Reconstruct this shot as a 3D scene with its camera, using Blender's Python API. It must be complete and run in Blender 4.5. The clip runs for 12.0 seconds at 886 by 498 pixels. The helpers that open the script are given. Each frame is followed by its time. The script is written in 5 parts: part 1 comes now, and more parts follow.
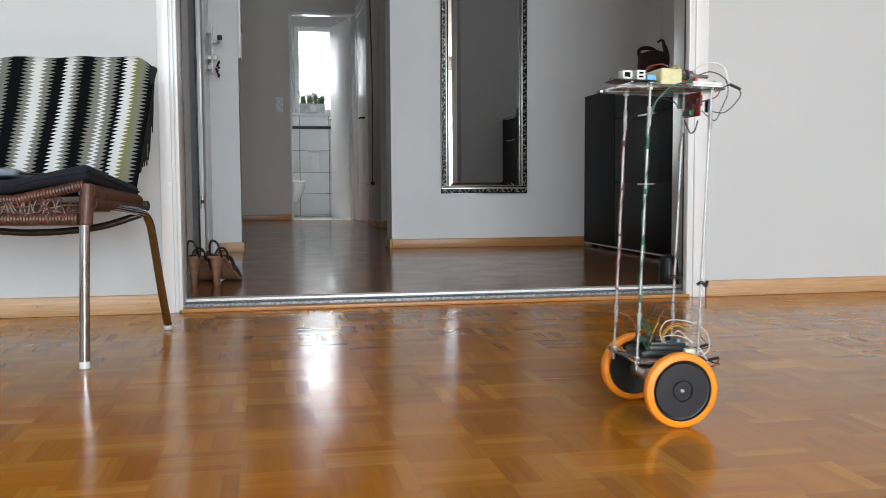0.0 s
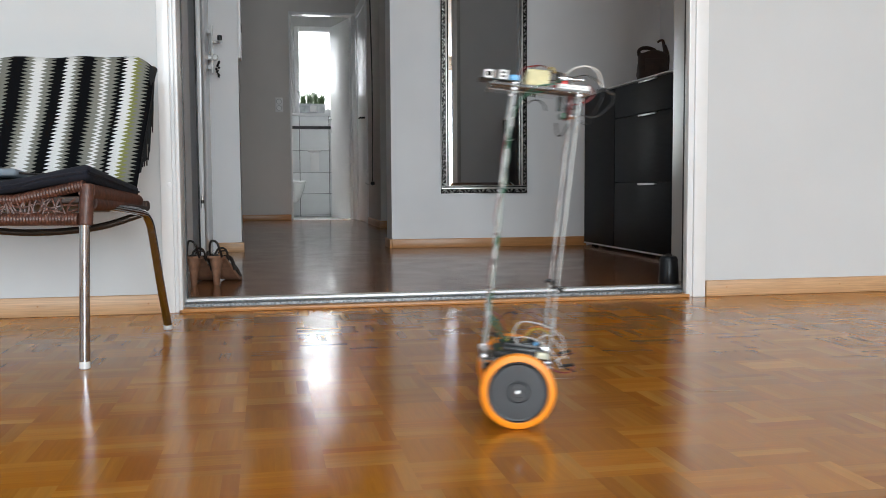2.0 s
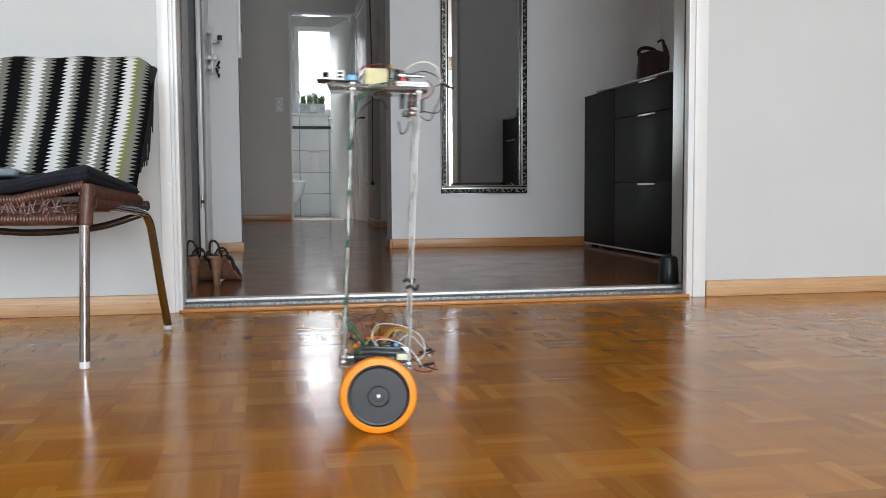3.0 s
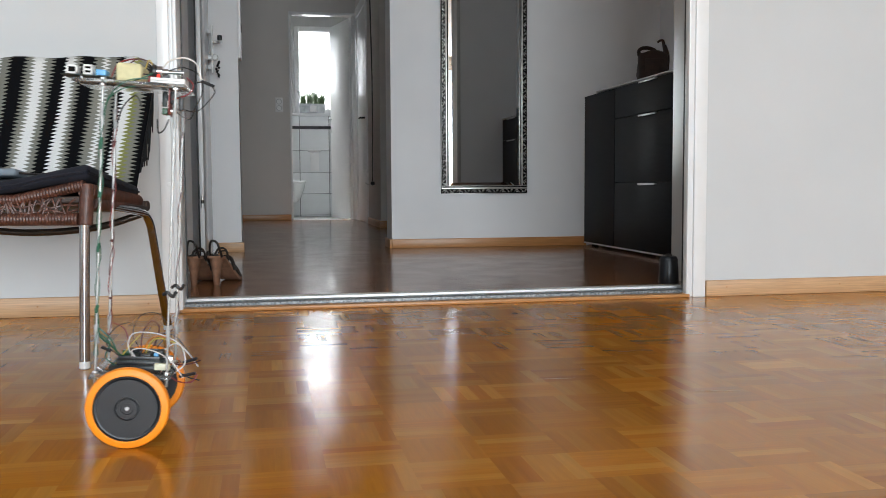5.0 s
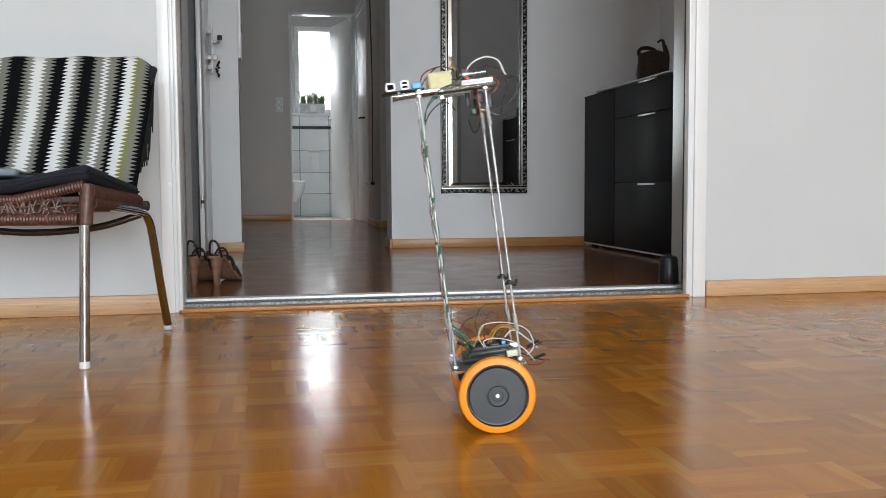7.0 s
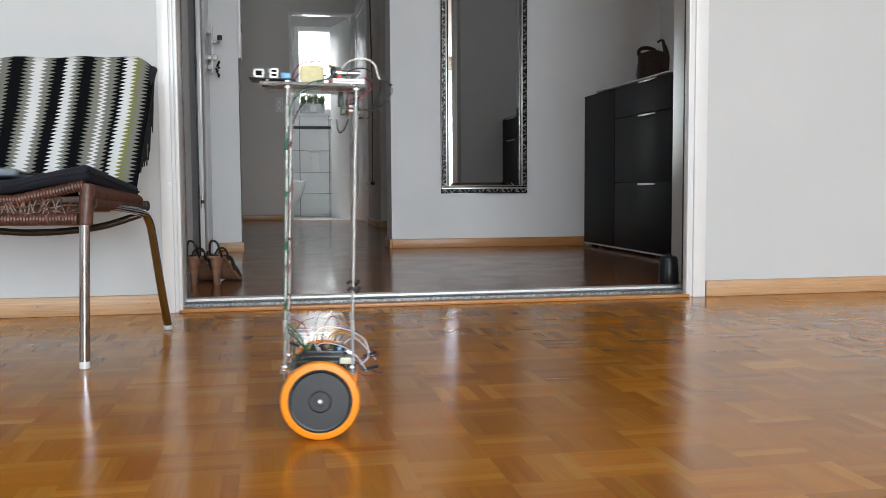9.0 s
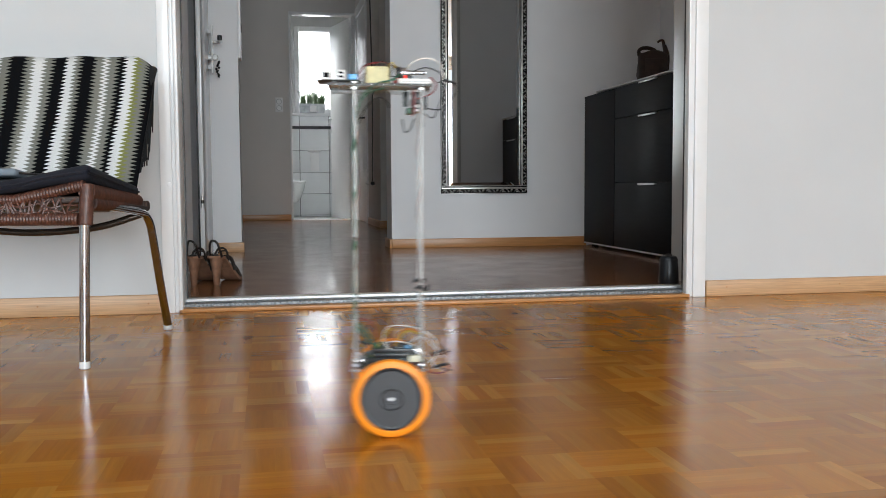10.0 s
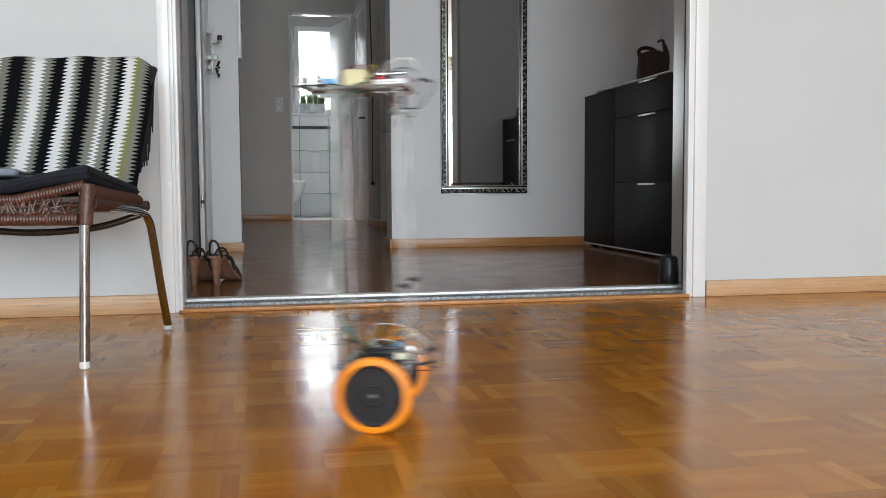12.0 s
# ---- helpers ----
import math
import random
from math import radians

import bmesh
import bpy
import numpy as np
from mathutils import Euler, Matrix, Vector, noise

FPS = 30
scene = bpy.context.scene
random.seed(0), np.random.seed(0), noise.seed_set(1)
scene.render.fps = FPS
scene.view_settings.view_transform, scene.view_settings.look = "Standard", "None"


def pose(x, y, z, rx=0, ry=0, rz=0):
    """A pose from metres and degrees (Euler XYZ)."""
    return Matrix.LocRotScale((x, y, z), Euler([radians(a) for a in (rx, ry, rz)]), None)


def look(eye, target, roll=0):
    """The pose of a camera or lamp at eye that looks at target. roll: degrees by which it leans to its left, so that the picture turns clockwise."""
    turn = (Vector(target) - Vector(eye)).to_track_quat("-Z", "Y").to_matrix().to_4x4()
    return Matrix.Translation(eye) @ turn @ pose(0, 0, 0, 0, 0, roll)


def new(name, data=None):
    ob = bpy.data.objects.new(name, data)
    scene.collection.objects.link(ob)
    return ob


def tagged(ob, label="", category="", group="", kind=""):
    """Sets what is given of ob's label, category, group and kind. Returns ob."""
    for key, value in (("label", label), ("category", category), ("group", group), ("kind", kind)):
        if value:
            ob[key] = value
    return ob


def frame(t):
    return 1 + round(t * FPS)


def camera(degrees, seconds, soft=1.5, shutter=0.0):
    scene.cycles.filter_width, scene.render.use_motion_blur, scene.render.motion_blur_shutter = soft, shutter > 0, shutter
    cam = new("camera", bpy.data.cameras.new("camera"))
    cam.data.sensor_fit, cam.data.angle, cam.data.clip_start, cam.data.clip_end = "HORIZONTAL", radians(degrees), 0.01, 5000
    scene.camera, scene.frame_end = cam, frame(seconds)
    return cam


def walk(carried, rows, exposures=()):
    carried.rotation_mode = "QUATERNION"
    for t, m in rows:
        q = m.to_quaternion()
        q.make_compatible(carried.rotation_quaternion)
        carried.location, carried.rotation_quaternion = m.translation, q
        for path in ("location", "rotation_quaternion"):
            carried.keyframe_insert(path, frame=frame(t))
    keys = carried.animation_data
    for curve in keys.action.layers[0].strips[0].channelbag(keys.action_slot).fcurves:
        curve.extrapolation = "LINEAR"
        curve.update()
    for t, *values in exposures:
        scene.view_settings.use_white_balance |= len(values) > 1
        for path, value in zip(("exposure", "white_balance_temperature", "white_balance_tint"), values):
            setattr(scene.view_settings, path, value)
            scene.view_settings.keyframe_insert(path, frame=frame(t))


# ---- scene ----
cam = camera(52.21, 12.0, soft=0.9, shutter=0.8)
EYE = Vector((0.0, 0.0, 0.375))
CAM_POSE = look(EYE, EYE + Vector((0.19092, 0.97917, -0.06915)), -0.314)
walk(cam, [(0.0, CAM_POSE), (12.0, CAM_POSE)])

# ---- light ----
world = bpy.data.worlds.new("sky")
scene.world = world
world.use_nodes = True
wn = world.node_tree
sky = wn.nodes.new("ShaderNodeTexSky")
sky.sky_type, sky.sun_disc = "NISHITA", False
sky.sun_elevation, sky.sun_rotation = radians(38), radians(200)
wn.links.new(sky.outputs[0], wn.nodes["Background"].inputs["Color"])
wn.nodes["Background"].inputs["Strength"].default_value = 0.12
scene.view_settings.exposure = 0.0


def lamp(name, m, w, h, power, color):
    d = bpy.data.lights.new(name, "AREA")
    d.shape, d.size, d.size_y, d.energy, d.color = "RECTANGLE", w, h, power, color
    o = new(name, d)
    o.matrix_world = m
    return o


sun_data = bpy.data.lights.new("sun", "SUN")
sun_data.energy, sun_data.angle, sun_data.color = 1.0, radians(12), (1.0, 0.96, 0.9)
sun = new("sun", sun_data)
sun.matrix_world = look((0, 0, 20), (8, -22, 0))
# daylight in the openings: the living-room windows behind, the washroom window ahead
lamp("window_light", look((0.45, -4.44, 1.1), (0.45, 3, 0.7)), 3.1, 1.85, 330, (0.80, 0.90, 0.97))
lamp("side_window_light", look((-2.38, 0.6, 1.12), (3, 0.6, 0.9)), 1.9, 1.95, 6.5, (0.66, 0.86, 1.0))
lamp("washroom_sky_light", look((0.6, 11.75, 3.1), (0.6, 10.2, 1.0)), 1.2, 0.8, 600, (0.95, 0.98, 1.0))

lamp("washroom_window_light", look((0.6, 10.985, 1.78), (0.6, 9.0, 0.9)), 0.42, 0.85, 0.9, (0.95, 0.98, 1.0))


# ---- mesh helpers ----
def put(bm, name, mat, smooth=True, angle=40):
    me = bpy.data.meshes.new(name)
    bm.to_mesh(me)
    bm.free()
    for m in (mat if isinstance(mat, (list, tuple)) else [mat]):
        me.materials.append(m)
    if smooth:
        for p in me.polygons:
            p.use_smooth = True
        me.set_sharp_from_angle(angle=radians(angle))
    return me


def part(name, bm, mat, parent, label="", m=None, smooth=True, angle=40):
    o = new(name, put(bm, name, mat, smooth, angle))
    o.parent = parent
    if m is not None:
        o.matrix_basis = m
    if label:
        o["label"] = label
    return o


def thing(name, m, label, category, group="", kind=""):
    o = new(name)
    o.empty_display_size = 0.05
    o.matrix_basis = m
    return tagged(o, label, category, group, kind)


def solid(name, bm, mat, label, category, kind="", m=None, group="", angle=40):
    o = new(name, put(bm, name, mat, True, angle))
    if m is not None:
        o.matrix_basis = m
    return tagged(o, label, category, group, kind)


def box(bm, x0, x1, y0, y1, z0, z1, bevel=0.0, seg=2, m=None):
    t = Matrix.Translation(((x0 + x1) / 2, (y0 + y1) / 2, (z0 + z1) / 2)) @ Matrix.Diagonal((x1 - x0, y1 - y0, z1 - z0, 1))
    vs = bmesh.ops.create_cube(bm, size=1.0, matrix=t)["verts"]
    if bevel:
        es = list({e for v in vs for e in v.link_edges})
        vs = bmesh.ops.bevel(bm, geom=es, offset=bevel, segments=seg, profile=0.5, affect="EDGES")["verts"]
    if m is not None:
        bmesh.ops.transform(bm, matrix=m, verts=list({v for v in vs if v.is_valid}))
    return bm


def cube(*a, **k):
    return box(bmesh.new(), *a, **k)


def lathe(bm, profile, seg=32, m=None, cap=True):
    """Turn (radius, z) points about z."""
    rings = []
    for r, z in profile:
        if r < 1e-6:
            rings.append([bm.verts.new((0, 0, z))])
        else:
            rings.append([bm.verts.new((r * math.cos(2 * math.pi * i / seg), r * math.sin(2 * math.pi * i / seg), z)) for i in range(seg)])
    for a, b in zip(rings, rings[1:]):
        for i in range(seg):
            j = (i + 1) % seg
            q = [a[i % len(a)], a[j % len(a)], b[j % len(b)], b[i % len(b)]]
            q = list(dict.fromkeys(q))
            if len(q) > 2:
                bm.faces.new(q)
    if cap:
        for ring, flip in ((rings[0], True), (rings[-1], False)):
            if len(ring) > 1:
                bm.faces.new(ring[::-1] if flip else ring)
    if m is not None:
        bmesh.ops.transform(bm, matrix=m, verts=[v for ring in rings for v in ring])
    return bm


def smooth_path(pts, n=8):
    pts = [Vector(p) for p in pts]
    if len(pts) < 3:
        return pts
    out = []
    for i in range(len(pts) - 1):
        p0, p1, p2, p3 = pts[max(i - 1, 0)], pts[i], pts[i + 1], pts[min(i + 2, len(pts) - 1)]
        for k in range(n):
            t = k / n
            out.append(0.5 * ((2 * p1) + (p2 - p0) * t + (2 * p0 - 5 * p1 + 4 * p2 - p3) * t * t + (3 * p1 - p0 - 3 * p2 + p3) * t ** 3))
    return out + [pts[-1]]


def tube(bm, pts, r, seg=8, n=8, curve=True):
    """A round rod or wire along points."""
    p = smooth_path(pts, n) if curve else [Vector(q) for q in pts]
    up = Vector((0, 0, 1))
    rings = []
    for i, c in enumerate(p):
        d = (p[min(i + 1, len(p) - 1)] - p[max(i - 1, 0)]).normalized()
        if i == 0:
            up = d.orthogonal().normalized()
        up = (up - d * up.dot(d)).normalized()
        side = d.cross(up)
        rr = r(i / (len(p) - 1)) if callable(r) else r
        rings.append([bm.verts.new(c + rr * (math.cos(2 * math.pi * k / seg) * up + math.sin(2 * math.pi * k / seg) * side)) for k in range(seg)])
    for a, b in zip(rings, rings[1:]):
        for k in range(seg):
            bm.faces.new((a[k], a[(k + 1) % seg], b[(k + 1) % seg], b[k]))
    bm.faces.new(rings[0][::-1])
    bm.faces.new(rings[-1])
    return bm


# ---- materials ----
def material(name, color, rough=0.5, metal=0.0, vary=0.12, scale=12.0, bump=0.0, bscale=200.0, coat=0.0, spec=0.5, stretch=(1, 1, 1), fine=3.0):
    m = bpy.data.materials.new(name)
    m.use_nodes = True
    nt = m.node_tree
    b = nt.nodes["Principled BSDF"]
    b.inputs["Roughness"].default_value, b.inputs["Metallic"].default_value = rough, metal
    b.inputs["Coat Weight"].default_value, b.inputs["Coat Roughness"].default_value = coat, 0.08
    b.inputs["Specular IOR Level"].default_value = spec
    co = nt.nodes.new("ShaderNodeTexCoord")
    mp = nt.nodes.new("ShaderNodeMapping")
    mp.inputs["Scale"].default_value = stretch
    nt.links.new(co.outputs["Object"], mp.inputs["Vector"])
    n = nt.nodes.new("ShaderNodeTexNoise")
    n.inputs["Scale"].default_value, n.inputs["Detail"].default_value, n.inputs["Roughness"].default_value = scale, fine, 0.6
    nt.links.new(mp.outputs[0], n.inputs["Vector"])
    r = nt.nodes.new("ShaderNodeValToRGB")
    c = Vector(color)
    r.color_ramp.elements[0].position, r.color_ramp.elements[1].position = 0.3, 0.7
    r.color_ramp.elements[0].color = (*(c * (1 - vary)), 1)
    r.color_ramp.elements[1].color = (*[min(1, v) for v in c * (1 + vary)], 1)
    nt.links.new(n.outputs["Fac"], r.inputs["Fac"])
    nt.links.new(r.outputs["Color"], b.inputs["Base Color"])
    if bump:
        n2 = nt.nodes.new("ShaderNodeTexNoise")
        n2.inputs["Scale"].default_value, n2.inputs["Detail"].default_value = bscale, 3
        nt.links.new(mp.outputs[0], n2.inputs["Vector"])
        bp = nt.nodes.new("ShaderNodeBump")
        bp.inputs["Strength"].default_value, bp.inputs["Distance"].default_value = bump, 0.002
        nt.links.new(n2.outputs["Fac"], bp.inputs["Height"])
        nt.links.new(bp.outputs["Normal"], b.inputs["Normal"])
    return m


def clear(name, color, rough=0.03, ior=1.45, through_share=1.0):
    m = bpy.data.materials.new(name)
    m.use_nodes = True
    b = m.node_tree.nodes["Principled BSDF"]
    b.inputs["Base Color"].default_value = (*color, 1)
    b.inputs["Transmission Weight"].default_value = through_share
    b.inputs["Roughness"].default_value, b.inputs["IOR"].default_value = rough, ior
    return m


def glow(name, color, power):
    m = bpy.data.materials.new(name)
    m.use_nodes = True
    b = m.node_tree.nodes["Principled BSDF"]
    b.inputs["Base Color"].default_value = (*color, 1)
    b.inputs["Emission Color"].default_value = (*color, 1)
    b.inputs["Emission Strength"].default_value = power
    return m


def parquet(name, tones, rough, gloss=0.28):
    """Oak fingers: each piece takes its own tone, grain runs along the piece's own length."""
    m = bpy.data.materials.new(name)
    m.use_nodes = True
    nt = m.node_tree
    N, L = nt.nodes.new, nt.links.new
    b = nt.nodes["Principled BSDF"]
    co = N("ShaderNodeTexCoord")
    pick = N("ShaderNodeUVMap")
    pick.uv_map = "UVMap"
    uv = N("ShaderNodeMapping")
    uv.inputs["Scale"].default_value = (6, 90, 1)
    L(pick.outputs[0], uv.inputs["Vector"])
    g1 = N("ShaderNodeTexNoise")
    g1.inputs["Scale"].default_value, g1.inputs["Detail"].default_value, g1.inputs["Roughness"].default_value = 1.0, 5, 0.65
    L(uv.outputs[0], g1.inputs["Vector"])
    ramp = N("ShaderNodeValToRGB")
    e = ramp.color_ramp.elements
    e[0].position, e[0].color = 0.0, (*tones[0], 1)
    e[1].position, e[1].color = 1.0, (*tones[-1], 1)
    for i, t in enumerate(tones[1:-1]):
        k = e.new((i + 1) / (len(tones) - 1))
        k.color = (*t, 1)
    tone, ts = N("ShaderNodeUVMap"), N("ShaderNodeSeparateXYZ")
    tone.uv_map = "tone"
    L(tone.outputs[0], ts.inputs[0])
    L(ts.outputs["Y"], ramp.inputs["Fac"])
    bt = N("ShaderNodeMapRange")
    bt.inputs["To Min"].default_value, bt.inputs["To Max"].default_value = 0.82, 1.15
    L(ts.outputs["X"], bt.inputs["Value"])
    gr = N("ShaderNodeMapRange")
    gr.inputs["From Min"].default_value, gr.inputs["From Max"].default_value = 0.3, 0.72
    gr.inputs["To Min"].default_value, gr.inputs["To Max"].default_value = 0.86, 1.10
    L(g1.outputs["Fac"], gr.inputs["Value"])
    mx = N("ShaderNodeVectorMath")
    mx.operation = "SCALE"
    L(ramp.outputs["Color"], mx.inputs[0])
    both = N("ShaderNodeMath")
    both.operation = "MULTIPLY"
    L(gr.outputs[0], both.inputs[0])
    L(bt.outputs[0], both.inputs[1])
    L(both.outputs[0], mx.inputs["Scale"])
    L(mx.outputs[0], b.inputs["Base Color"])
    # worn varnish: gloss and slow waves in the surface
    n2 = N("ShaderNodeTexNoise")
    n2.inputs["Scale"].default_value, n2.inputs["Detail"].default_value = 7.0, 4
    L(co.outputs["Object"], n2.inputs["Vector"])
    mr = N("ShaderNodeMapRange")
    mr.inputs["From Min"].default_value, mr.inputs["From Max"].default_value = 0.3, 0.7
    mr.inputs["To Min"].default_value, mr.inputs["To Max"].default_value = rough * 0.8, rough * 1.3
    L(n2.outputs["Fac"], mr.inputs["Value"])
    L(mr.outputs[0], b.inputs["Roughness"])
    b.inputs["Specular IOR Level"].default_value = gloss
    bp = N("ShaderNodeBump")
    bp.inputs["Strength"].default_value, bp.inputs["Distance"].default_value = 0.06, 0.0005
    L(g1.outputs["Fac"], bp.inputs["Height"])

    # each block and finger lies a little out of level
    def num(op, x, y):
        n = N("ShaderNodeMath")
        n.operation = op
        for k, v in enumerate((x, y)):
            if isinstance(v, float):
                n.inputs[k].default_value = v
            else:
                L(v, n.inputs[k])
        return n.outputs[0]

    def lean(f1, f2, w1, w2):
        p = num("MULTIPLY", num("SUBTRACT", num("FRACT", num("MULTIPLY", ts.outputs["X"], f1), 0.0), 0.5), w1)
        q = num("MULTIPLY", num("SUBTRACT", num("FRACT", num("MULTIPLY", ts.outputs["Y"], f2), 0.0), 0.5), w2)
        return num("ADD", p, q)

    cb, nv = N("ShaderNodeCombineXYZ"), N("ShaderNodeVectorMath")
    # fingers are cupped: their long edges stand a little lower than their middles
    cup, cs = N("ShaderNodeUVMap"), N("ShaderNodeSeparateXYZ")
    cup.uv_map = "cup"
    L(cup.outputs[0], cs.inputs[0])

    def round_edge(v):
        a = num("ABSOLUTE", v, 0.0)
        return num("MULTIPLY", num("MULTIPLY", num("POWER", a, 4.0), v), 0.015)

    # slow waves of the old varnish
    wv = N("ShaderNodeTexNoise")
    wv.inputs["Scale"].default_value, wv.inputs["Detail"].default_value = 26.0, 2
    L(co.outputs["Object"], wv.inputs["Vector"])
    ws = N("ShaderNodeSeparateColor")
    L(wv.outputs["Color"], ws.inputs[0])

    def wave(v, k):
        return num("MULTIPLY", num("SUBTRACT", v, 0.5), k)

    L(num("ADD", num("ADD", lean(7.3, 5.1, 0.012, 0.012), round_edge(cs.outputs["X"])), wave(ws.outputs[0], 0.012)), cb.inputs[0])
    L(num("ADD", num("ADD", lean(13.7, 17.9, 0.008, 0.012), round_edge(cs.outputs["Y"])), wave(ws.outputs[1], 0.013)), cb.inputs[1])
    cb.inputs[2].default_value = 1.0
    nv.operation = "NORMALIZE"
    L(cb.outputs[0], nv.inputs[0])
    L(nv.outputs[0], bp.inputs["Normal"])
    L(bp.outputs["Normal"], b.inputs["Normal"])
    return m


# living-room white toned down, hall white lightened: evens out light falloff by colour
WALL = material("white_wall_paint", (0.63, 0.64, 0.645), 0.75, vary=0.03, scale=2.0, bump=0.12, bscale=160)
HALLWALL = material("lightened_hall_paint", (0.85, 0.85, 0.86), 0.75, vary=0.03, scale=2.0, bump=0.12, bscale=160)
# corridor walls: darker and slightly warmer than the hall walls
CORRWALL = material("warm_grey_corridor_wall", (0.70, 0.67, 0.64), 0.75, vary=0.03, scale=2.0, bump=0.12, bscale=160)
CEIL = material("ceiling_plaster", (0.66, 0.66, 0.65), 0.85, vary=0.02, scale=3.0, bump=0.15, bscale=90)
ENAMEL = material("white_enamel", (0.84, 0.84, 0.84), 0.32, vary=0.03, scale=5.0, bump=0.03, bscale=60)
GREYDOOR = material("grey_door_paint", (0.55, 0.55, 0.54), 0.4, vary=0.04, scale=4.0)
OAK = material("oak_trim", (0.57, 0.34, 0.175), 0.42, vary=0.18, scale=7.0, stretch=(1, 30, 30), bump=0.05, bscale=30)
FLOOR = parquet("varnished_oak_parquet", [(0.39, 0.130, 0.007), (0.44, 0.160, 0.010), (0.46, 0.175, 0.012), (0.445, 0.163, 0.010), (0.53, 0.226, 0.024), (0.415, 0.146, 0.008), (0.475, 0.184, 0.013), (0.455, 0.170, 0.011), (0.56, 0.252, 0.032)], 0.165)
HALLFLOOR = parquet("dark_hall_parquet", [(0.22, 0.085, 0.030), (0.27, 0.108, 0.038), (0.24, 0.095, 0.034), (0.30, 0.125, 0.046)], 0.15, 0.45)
GROUT = material("dark_joint", (0.10, 0.045, 0.015), 0.5)
HALLOAK = material("orange_oak_trim", (0.50, 0.235, 0.085), 0.35, vary=0.18, scale=7.0, stretch=(1, 30, 30), bump=0.05, bscale=30)
ALU = material("brushed_aluminium", (0.88, 0.88, 0.88), 0.4, 0.15, vary=0.1, scale=30)
ZINC = material("speckled_zinc", (0.24, 0.25, 0.26), 0.5, 0.4, vary=0.7, scale=120, bump=0.2, bscale=160)
CHROME = material("chrome", (0.40, 0.40, 0.41), 0.09, 1.0, vary=0.03, scale=20)
STEEL = material("steel", (0.62, 0.62, 0.63), 0.28, 1.0, vary=0.1, scale=60)
BLACKCAB = material("black_brown_laminate", (0.0105, 0.0105, 0.0125), 0.48, vary=0.2, scale=9, stretch=(1, 1, 6), spec=0.15)
BLACK = material("black_plastic", (0.014, 0.014, 0.016), 0.38, vary=0.15, scale=50, bump=0.08, bscale=500)
MIRROR = material("mirror_glass", (0.86, 0.88, 0.88), 0.0, 1.0, vary=0.0)


# ---- the rooms ----
HZ = 0.0235          # the hall floor lies a step above the living room's
TOP = 2.45
YS = -4.45           # inner face of the window wall
YW, YB = 2.81, 2.955  # front and back of the living-room wall
YM = 5.11            # mirror wall
YE = 9.77            # end of the corridor
YC = 11.0            # washroom back wall


def setting(name, bm, mat, label, category, angle=40):
    return solid(name, bm, mat, label, category, "structure", angle=angle)


wall_left = setting("wall_north", cube(-2.6, -0.307, YW, YB, 0, TOP), WALL, "smooth white painted living-room wall", "wall")
wall_right = setting("wall_north_east", cube(1.443, 3.2, YW, 2.826, 0, TOP), WALL, "smooth white painted wall beside the wide opening", "wall")
setting("wall_hall_south", cube(1.517, 3.2, 2.826, 3.15, 0, TOP), HALLWALL, "light grey hall side of the thick wall beside the opening", "wall")
setting("door_lining_east", cube(1.488, 1.517, 2.826, 3.158, 0, TOP, 0.002), GREYDOOR, "pale grey painted lining of the deep door jamb", "door frame")
setting("wall_over_opening", cube(-0.307, 1.443, YW, YB, 2.12, TOP), WALL, "white painted wall above the wide opening", "wall")
# living-room walls with a wide window behind and one at the side
b = cube(-2.6, 3.2, YS - 0.15, YS, 0, 0.15)
box(b, -2.6, 3.2, YS - 0.15, YS, 2.32, TOP); box(b, -2.6, -1.05, YS - 0.15, YS, 0.15, 2.32); box(b, 2.25, 3.2, YS - 0.15, YS, 0.15, 2.32)
setting("wall_south", b, WALL, "white painted wall with a wide window", "wall")
b = cube(-2.6, -2.45, YS, YW, 0, 0.1)
box(b, -2.6, -2.45, YS, YW, 2.15, TOP); box(b, -2.6, -2.45, YS, -0.4, 0.1, 2.15); box(b, -2.6, -2.45, 1.6, YW, 0.1, 2.15)
setting("wall_west", b, WALL, "white painted wall with a window", "wall")
setting("wall_east", cube(3.2, 3.35, YS - 0.15, YB, 0, TOP), WALL, "plain white painted wall", "wall")
setting("ceiling", cube(-2.6, 3.35, YS - 0.15, YB, TOP, TOP + 0.15), CEIL, "white plaster living-room ceiling", "ceiling")


def window_frame(name, x0, x1, z0, z1, m, bars):
    w = thing(name, m, "white painted window frame with clear panes", "window", kind="structure")
    b = bmesh.new()
    for a in ((x0, x0 + 0.06, z0, z1), (x1 - 0.06, x1, z0, z1), (x0 + 0.06, x1 - 0.06, z0, z0 + 0.06), (x0 + 0.06, x1 - 0.06, z1 - 0.06, z1)):
        box(b, a[0], a[1], -0.03, 0.03, a[2], a[3], 0.004)
    part("window_frame", b, ENAMEL, w)
    for k in bars:
        part("mullion", cube(k - 0.04, k + 0.04, -0.028, 0.028, z0 + 0.06, z1 - 0.06, 0.004), ENAMEL, w)
    return w


window_frame("window_1", -1.05, 2.25, 0.15, 2.32, pose(0, YS - 0.08, 0), (0.05, 1.15))
window_frame("window_2", -1.0, 1.0, 0.1, 2.15, pose(-2.52, 0.6, 0, 0, 0, 90), (0.0,))

